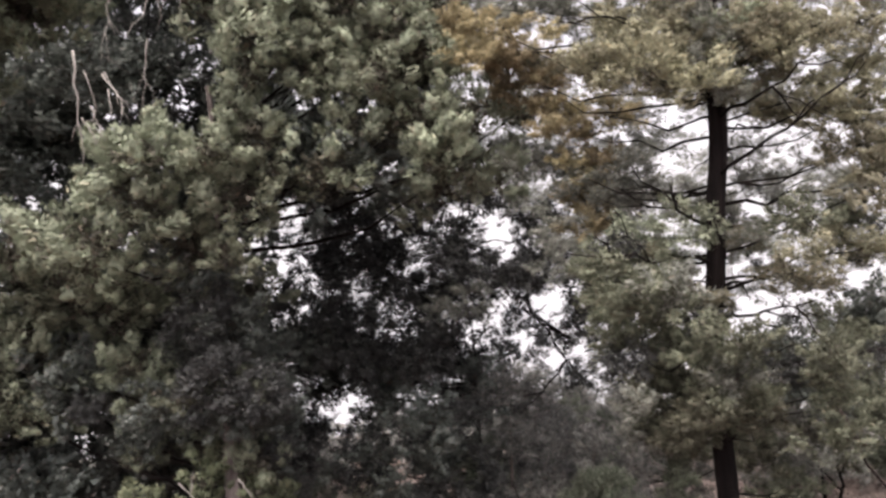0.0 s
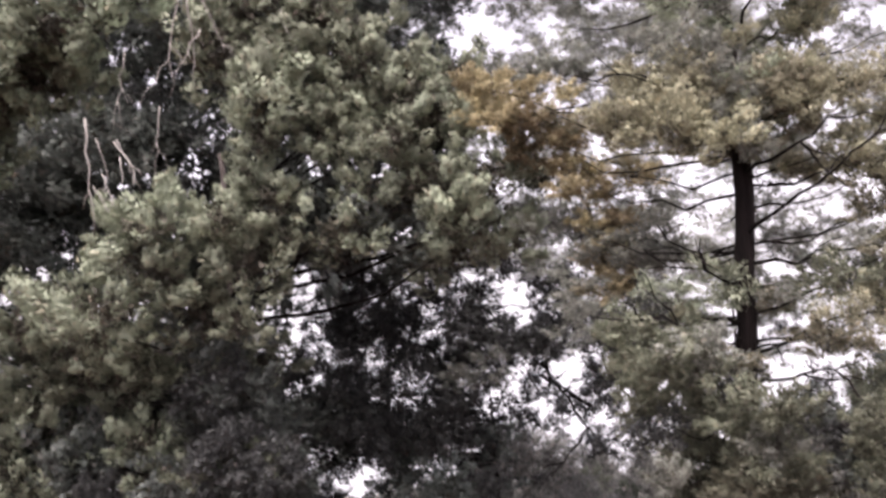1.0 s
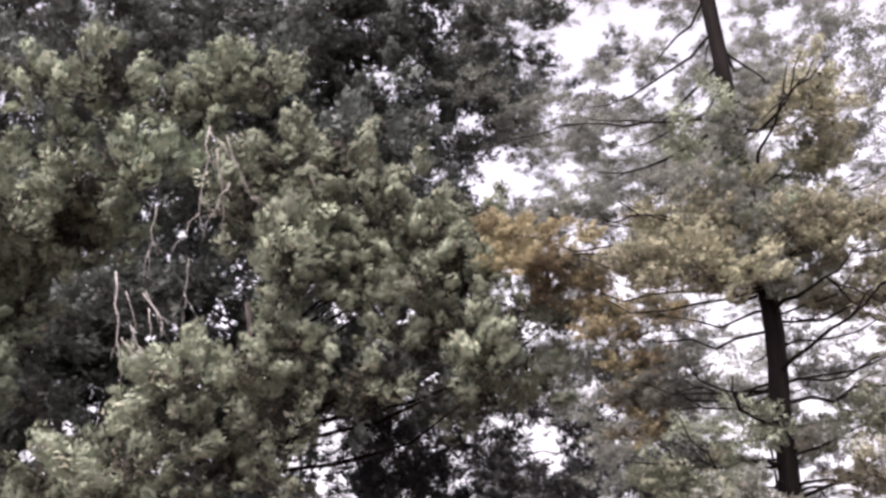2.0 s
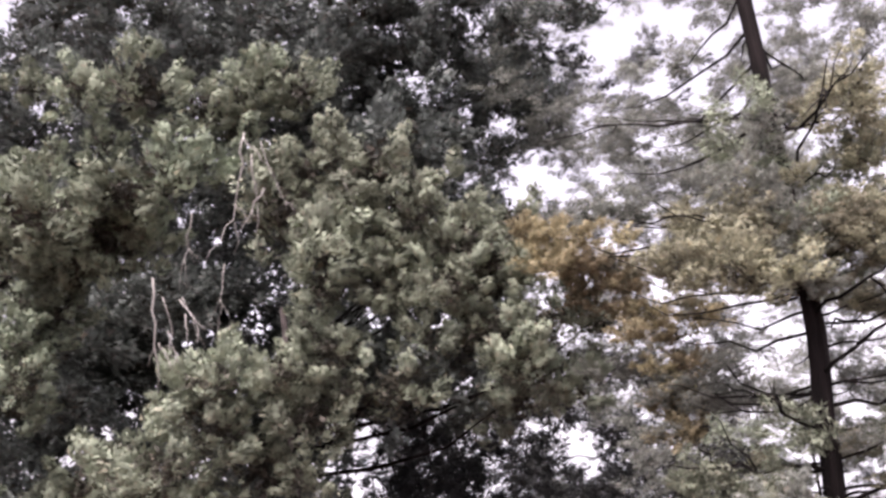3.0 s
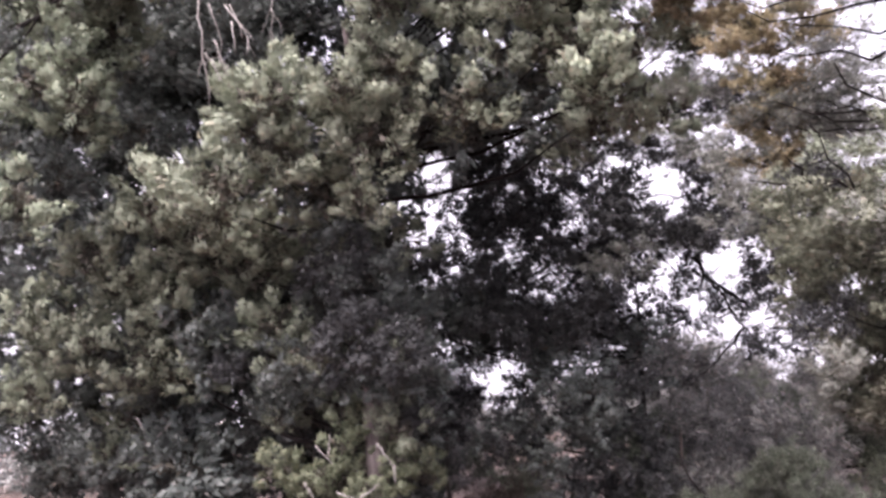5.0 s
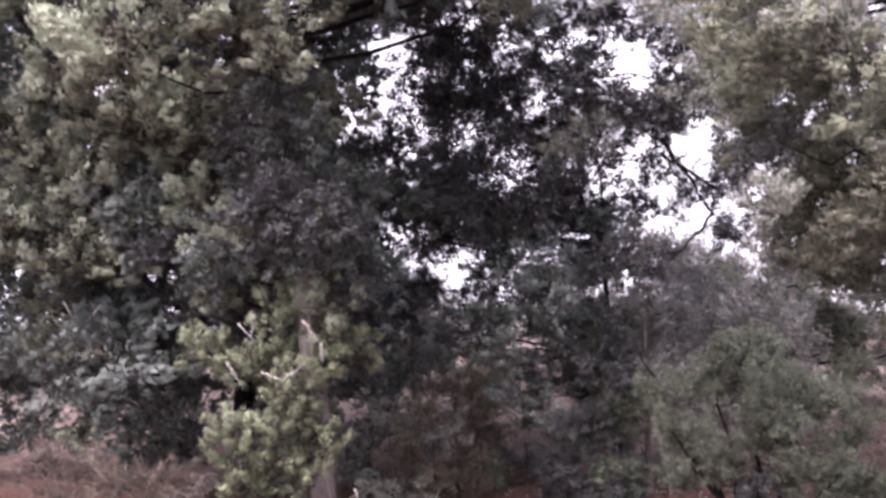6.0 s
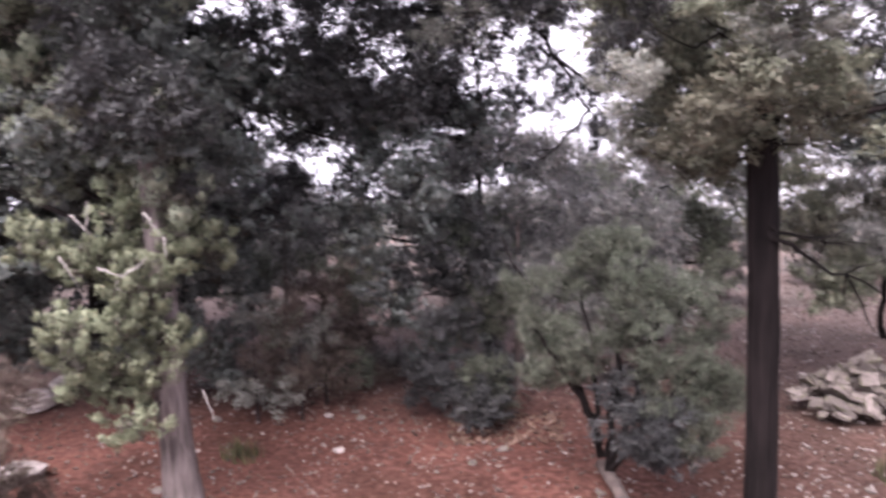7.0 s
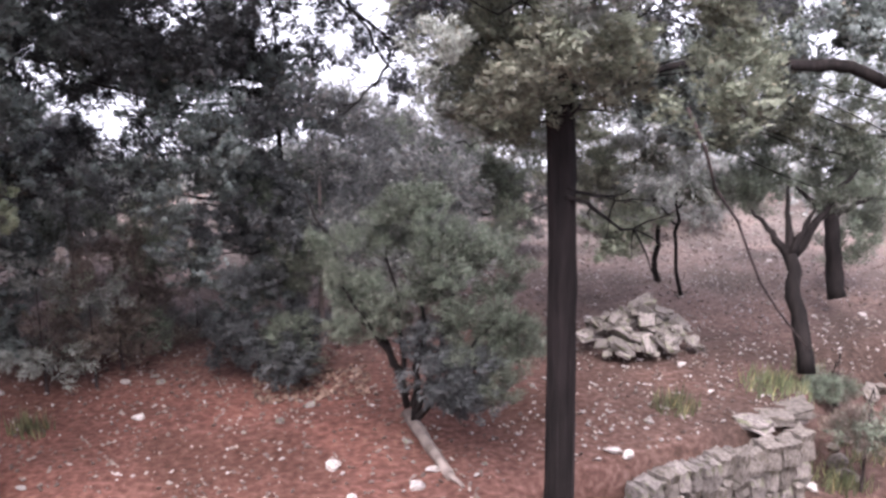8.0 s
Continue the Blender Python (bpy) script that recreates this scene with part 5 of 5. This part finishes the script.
# ---- stones ----
ROUGH = [stone_mesh("stone", 300 + i, STONE, 0.65) for i in range(7)]
PALE_ROUGH = [stone_mesh("pale_stone", 320 + i, STONE_PALE, 0.6) for i in range(4)]
BLOCKS = [stone_mesh("block", 340 + i, STONE_WALL if i % 3 else STONE, 1.0, (0.78, 0.86, 0.94)[i % 3]) for i in range(9)]
MOSSY = [stone_mesh("mossy_stone", 360 + i, STONE_WALL, 0.7) for i in range(3)]
LAY = random.Random(5)

HEAP_STONES = [stone_mesh("field_stone", 380 + i, STONE, 0.75, 0.62 + 0.1 * (i % 4)) for i in range(9)]
heap = rooted("stone_heap", 4.75, 12.5, "heap of rough grey limestone slabs and field stones on the terrace", "stone heap")
for k in range(105):
    a, u = k * 2.39996 + LAY.uniform(-0.3, 0.3), math.sqrt((k + 0.5) / 105) * LAY.uniform(0.85, 1.06)
    hx, hy = 0.8 * u * math.cos(a), 0.6 * u * math.sin(a)
    hz = 0.5 * max(0.0, 1 - u) ** 0.6 * LAY.uniform(0.65, 1.2) + 0.03
    s = LAY.uniform(0.16, 0.25) if k % 6 == 3 else LAY.uniform(0.07, 0.15)
    m = Matrix.LocRotScale((hx, hy, hz), Euler([LAY.uniform(-0.8, 0.8), LAY.uniform(-0.8, 0.8), LAY.uniform(0, 6.28)]), (s * LAY.uniform(1.0, 1.8), s, s * LAY.uniform(0.28, 0.62)))
    child("stone", HEAP_STONES[LAY.randrange(9)], heap, m)

wall = thing("stone_wall", (4.25, 9.2, -0.75), "dry stone terrace wall of squared weathered limestone", "wall", kind="structure")
for row in range(3):
    x = 3.15 + 0.13 * row
    while x < 5.62 - 0.04 * row:
        w = LAY.choice((LAY.uniform(0.09, 0.13), LAY.uniform(0.12, 0.19), LAY.uniform(0.18, 0.27)))
        h = LAY.uniform(0.24, 0.34)
        turn = math.atan2(wall_line(x + w) - wall_line(x), w)
        p = Vector((x + w / 2 * math.cos(turn), wall_line(x + w / 2) + LAY.uniform(-0.06, 0.06), -0.9 + 0.275 * row + 0.14 + LAY.uniform(-0.03, 0.03))) - wall.location
        m = Matrix.LocRotScale(p, Euler((LAY.uniform(-0.12, 0.12), LAY.uniform(-0.14, 0.14), turn + LAY.uniform(-0.25, 0.25))), (w * 0.92, 0.24, h * 0.9))
        child("stone", BLOCKS[LAY.randrange(9)], wall, m)
        x += w * math.cos(turn) + LAY.uniform(0.0, 0.02)
for k in range(3):
    x = 5.1 + 0.3 * k
    m = Matrix.LocRotScale(Vector((x, wall_line(x) + 0.3, -0.02)) - wall.location, Euler((LAY.uniform(-0.15, 0.15), LAY.uniform(-0.15, 0.15), LAY.uniform(0, 3))), (0.36, 0.28, 0.1))
    child("stone", BLOCKS[k % 7], wall, m, "flat capstone")
for k in range(20):
    x = LAY.uniform(5.8, 8.6)
    y = wall_line(x) + LAY.uniform(-0.45, 0.35)
    s = LAY.uniform(0.14, 0.32)
    st = new("stone", MOSSY[k % 3])
    st.matrix_basis = Matrix.LocRotScale((x, y, ground_z(x, y) + s * 0.15), Euler((LAY.uniform(-0.6, 0.6), LAY.uniform(-0.6, 0.6), k)), (s * 1.2, s, s * 0.8))
    tagged(st, "rough mossy stone fallen from the terrace bank", "stone", "fallen wall stones")

for k, (x, y, s) in enumerate([
    (5.76, 10.49, 0.2), (5.75, 10.11, 0.17), (3.40, 9.83, 0.16), (3.52, 9.74, 0.14), (0.75, 9.94, 0.17), (1.46, 9.43, 0.15),
    (-1.15, 11.39, 0.14), (-1.82, 13.48, 0.24), (5.01, 11.80, 0.12), (5.16, 10.25, 0.24), (4.71, 10.05, 0.2), (-1.82, 13.69, 0.2), (-5.23, 12.82, 0.6), (-4.33, 10.69, 0.6), (-5.17, 13.46, 0.35),
]):
    st = new("stone", (PALE_ROUGH if k < 9 or k > 11 else ROUGH)[k % 4])
    st.matrix_basis = Matrix.LocRotScale((x, y, ground_z(x, y) + s * 0.12), Euler((0.2 * (k % 3), 0.15, k * 1.3)), (s * 1.2, s, s * 0.8))
    tagged(st, "pale limestone boulder among the trees" if s > 0.4 else "pale loose limestone lying on the soil", "stone", "loose stones")
for k in range(110):
    x, y = LAY.uniform(-3.0, 9.5), LAY.uniform(9.0, 19.0)
    if y < wall_line(x) + 0.4 and x > 2.2:
        continue
    s = LAY.uniform(0.05, 0.13)
    st = new("stone", (PALE_ROUGH if k % 3 else ROUGH)[k % 4])
    st.matrix_basis = Matrix.LocRotScale((x, y, ground_z(x, y) + s * 0.1), Euler((LAY.uniform(-0.3, 0.3), LAY.uniform(-0.3, 0.3), k * 1.7)), (s * 1.3, s, s * 0.8))
    tagged(st, "small pale stone lying on the soil", "stone", "loose stones")


def scatter(name, count, box, size, material, label, category, seed, upright=False, keep=None):
    """Pebbles, litter or blades: one mesh of small pieces on the ground."""
    rng = random.Random(seed)
    vs, fs = [], []
    for _ in range(count):
        x, y = rng.uniform(box[0], box[1]), rng.uniform(box[2], box[3])
        if keep and not keep(x, y, rng):
            continue
        z = ground_z(x, y)
        s = size * rng.uniform(0.5, 1.5)
        a = rng.uniform(0, 6.28)
        n0 = len(vs)
        if upright:
            dx, dy = s * 0.05 * math.cos(a), s * 0.05 * math.sin(a)
            bx, by = rng.uniform(-0.4, 0.4) * s, rng.uniform(-0.4, 0.4) * s
            vs += [(x - dx, y - dy, z - 0.01), (x + dx, y + dy, z - 0.01), (x + bx, y + by, z + s)]
            fs.append((n0, n0 + 1, n0 + 2))
        else:
            u, w = Vector((math.cos(a), math.sin(a), rng.uniform(-0.4, 0.4))), Vector((-math.sin(a), math.cos(a), rng.uniform(-0.4, 0.4)))
            c = Vector((x, y, z + s * 0.25))
            vs += [c - u * s * 0.5, c + w * s * 0.3 + Vector((0, 0, s * 0.12)), c + u * s * 0.5, c - w * s * 0.3, c + Vector((0, 0, s * 0.28)), c - Vector((0, 0, s * 0.3))]
            fs += [(n0, n0 + 3, n0 + 4), (n0 + 3, n0 + 2, n0 + 4), (n0 + 2, n0 + 1, n0 + 4), (n0 + 1, n0, n0 + 4), (n0 + 3, n0, n0 + 5), (n0 + 2, n0 + 3, n0 + 5), (n0 + 1, n0 + 2, n0 + 5), (n0, n0 + 1, n0 + 5)]
    return tagged(new(name, mesh_of(name, vs, fs, material)), label, category, kind="stuff")


def above_wall(x, y, rng):
    return x < 2.2 or y > wall_line(x) + 0.35


def stony(x, y, rng):
    return above_wall(x, y, rng) and (rng.random() < 0.3 or x > 2.5 or y > 13)


scatter("pebbles", 6500, (-4, 12, 8.8, 24), 0.05, STONE_PALE, "small pale pebbles strewn over the soil", "pebbles", 401, keep=stony)
scatter("leaf_litter", 9000, (-5, 11, 8.8, 20), 0.05, LEAF_DRY, "dry brown leaf litter and twigs on the soil", "leaf litter", 402, keep=above_wall)
scatter("dry_leaves", 420, (0.0, 1.3, 11.5, 12.6), 0.07, LEAF_DRIFT, "drift of fallen dry leaves beside the low bush", "leaf litter", 403)
for k, (x, y, r, n) in enumerate([(4.42, 10.67, 0.3, 500), (5.76, 11.00, 0.45, 900), (6.50, 11.40, 0.3, 500), (6.11, 10.16, 0.4, 600), (6.73, 10.67, 0.4, 500), (-2.16, 11.24, 0.25, 300)]):
    rg = random.Random(500 + k)
    scatter("grass_tuft", n, (x - r, x + r, y - r, y + r), 0.16, LEAF_GRASS, "tuft of green and straw-coloured grass", "grass", 410 + k, True, lambda px, py, q, x=x, y=y, r=r: math.hypot(px - x, py - y) < r * q.uniform(0.3, 1))


def far_woods(seed):
    """Low woods and scrub in the distance: clumps of leaves over the ground, joined into one mesh."""
    rng = np.random.default_rng(seed)
    vs = []
    for k in range(230):
        a = rng.uniform(-1.0, 1.15)
        r = rng.uniform(23, 34)
        cx, cy = r * math.sin(a), r * math.cos(a)
        h = rng.uniform(0.5, 1.5) if a < 0.22 else rng.uniform(1.6, 3.4)
        w = rng.uniform(0.6, 1.5)
        n = 260
        d = rand_dirs(rng, n) * rng.uniform(0.5, 1.0, (n, 1)) ** 0.5
        c = np.array([cx, cy, ground_z(cx, cy) + h * 0.45]) + d * np.array([w, w, h * 0.55])
        u, v = rand_dirs(rng, n) * 0.09, rand_dirs(rng, n) * 0.13
        vs.append(np.stack([c - u, c + u, c + v], 1).reshape(-1, 3))
    vs = np.concatenate(vs)
    me = bpy.data.meshes.new("far_woods")
    me.from_pydata(vs.tolist(), [], np.arange(len(vs)).reshape(-1, 3).tolist())
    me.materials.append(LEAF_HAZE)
    return tagged(new("far_woods", me), "pale hazy scrub and low woods in the distance", "woods", kind="stuff")


far_woods(600)
dead_branch(left_cypress, (-2.58, 8.14, 6.93), (-2.70, 8.31, 6.26), 0.006, 260, 4)
dead_branch(left_cypress, (-2.83, 8.01, 7.39), (-3.00, 8.18, 6.73), 0.006, 261, 4)
dead_branch(left_cypress, (-2.17, 7.90, 7.96), (-1.99, 8.08, 7.32), 0.006, 262, 3)
add_boughs(dark_tree, [(-6.25, 11.52, 6.32) + (0.8, 0.45), (-5.70, 11.91, 6.16) + (0.6, 0.4), (-6.91, 11.48, 6.38) + (0.7, 0.4), (-7.41, 11.61, 6.00) + (0.5, 0.4), (-4.66, 12.07, 4.94) + (0.5, 0.25), (-4.68, 11.77, 4.66) + (0.5, 0.4)], DARK_FULL, line_d, size=0.45, fill=1.5, thick=0, deep=0.7)
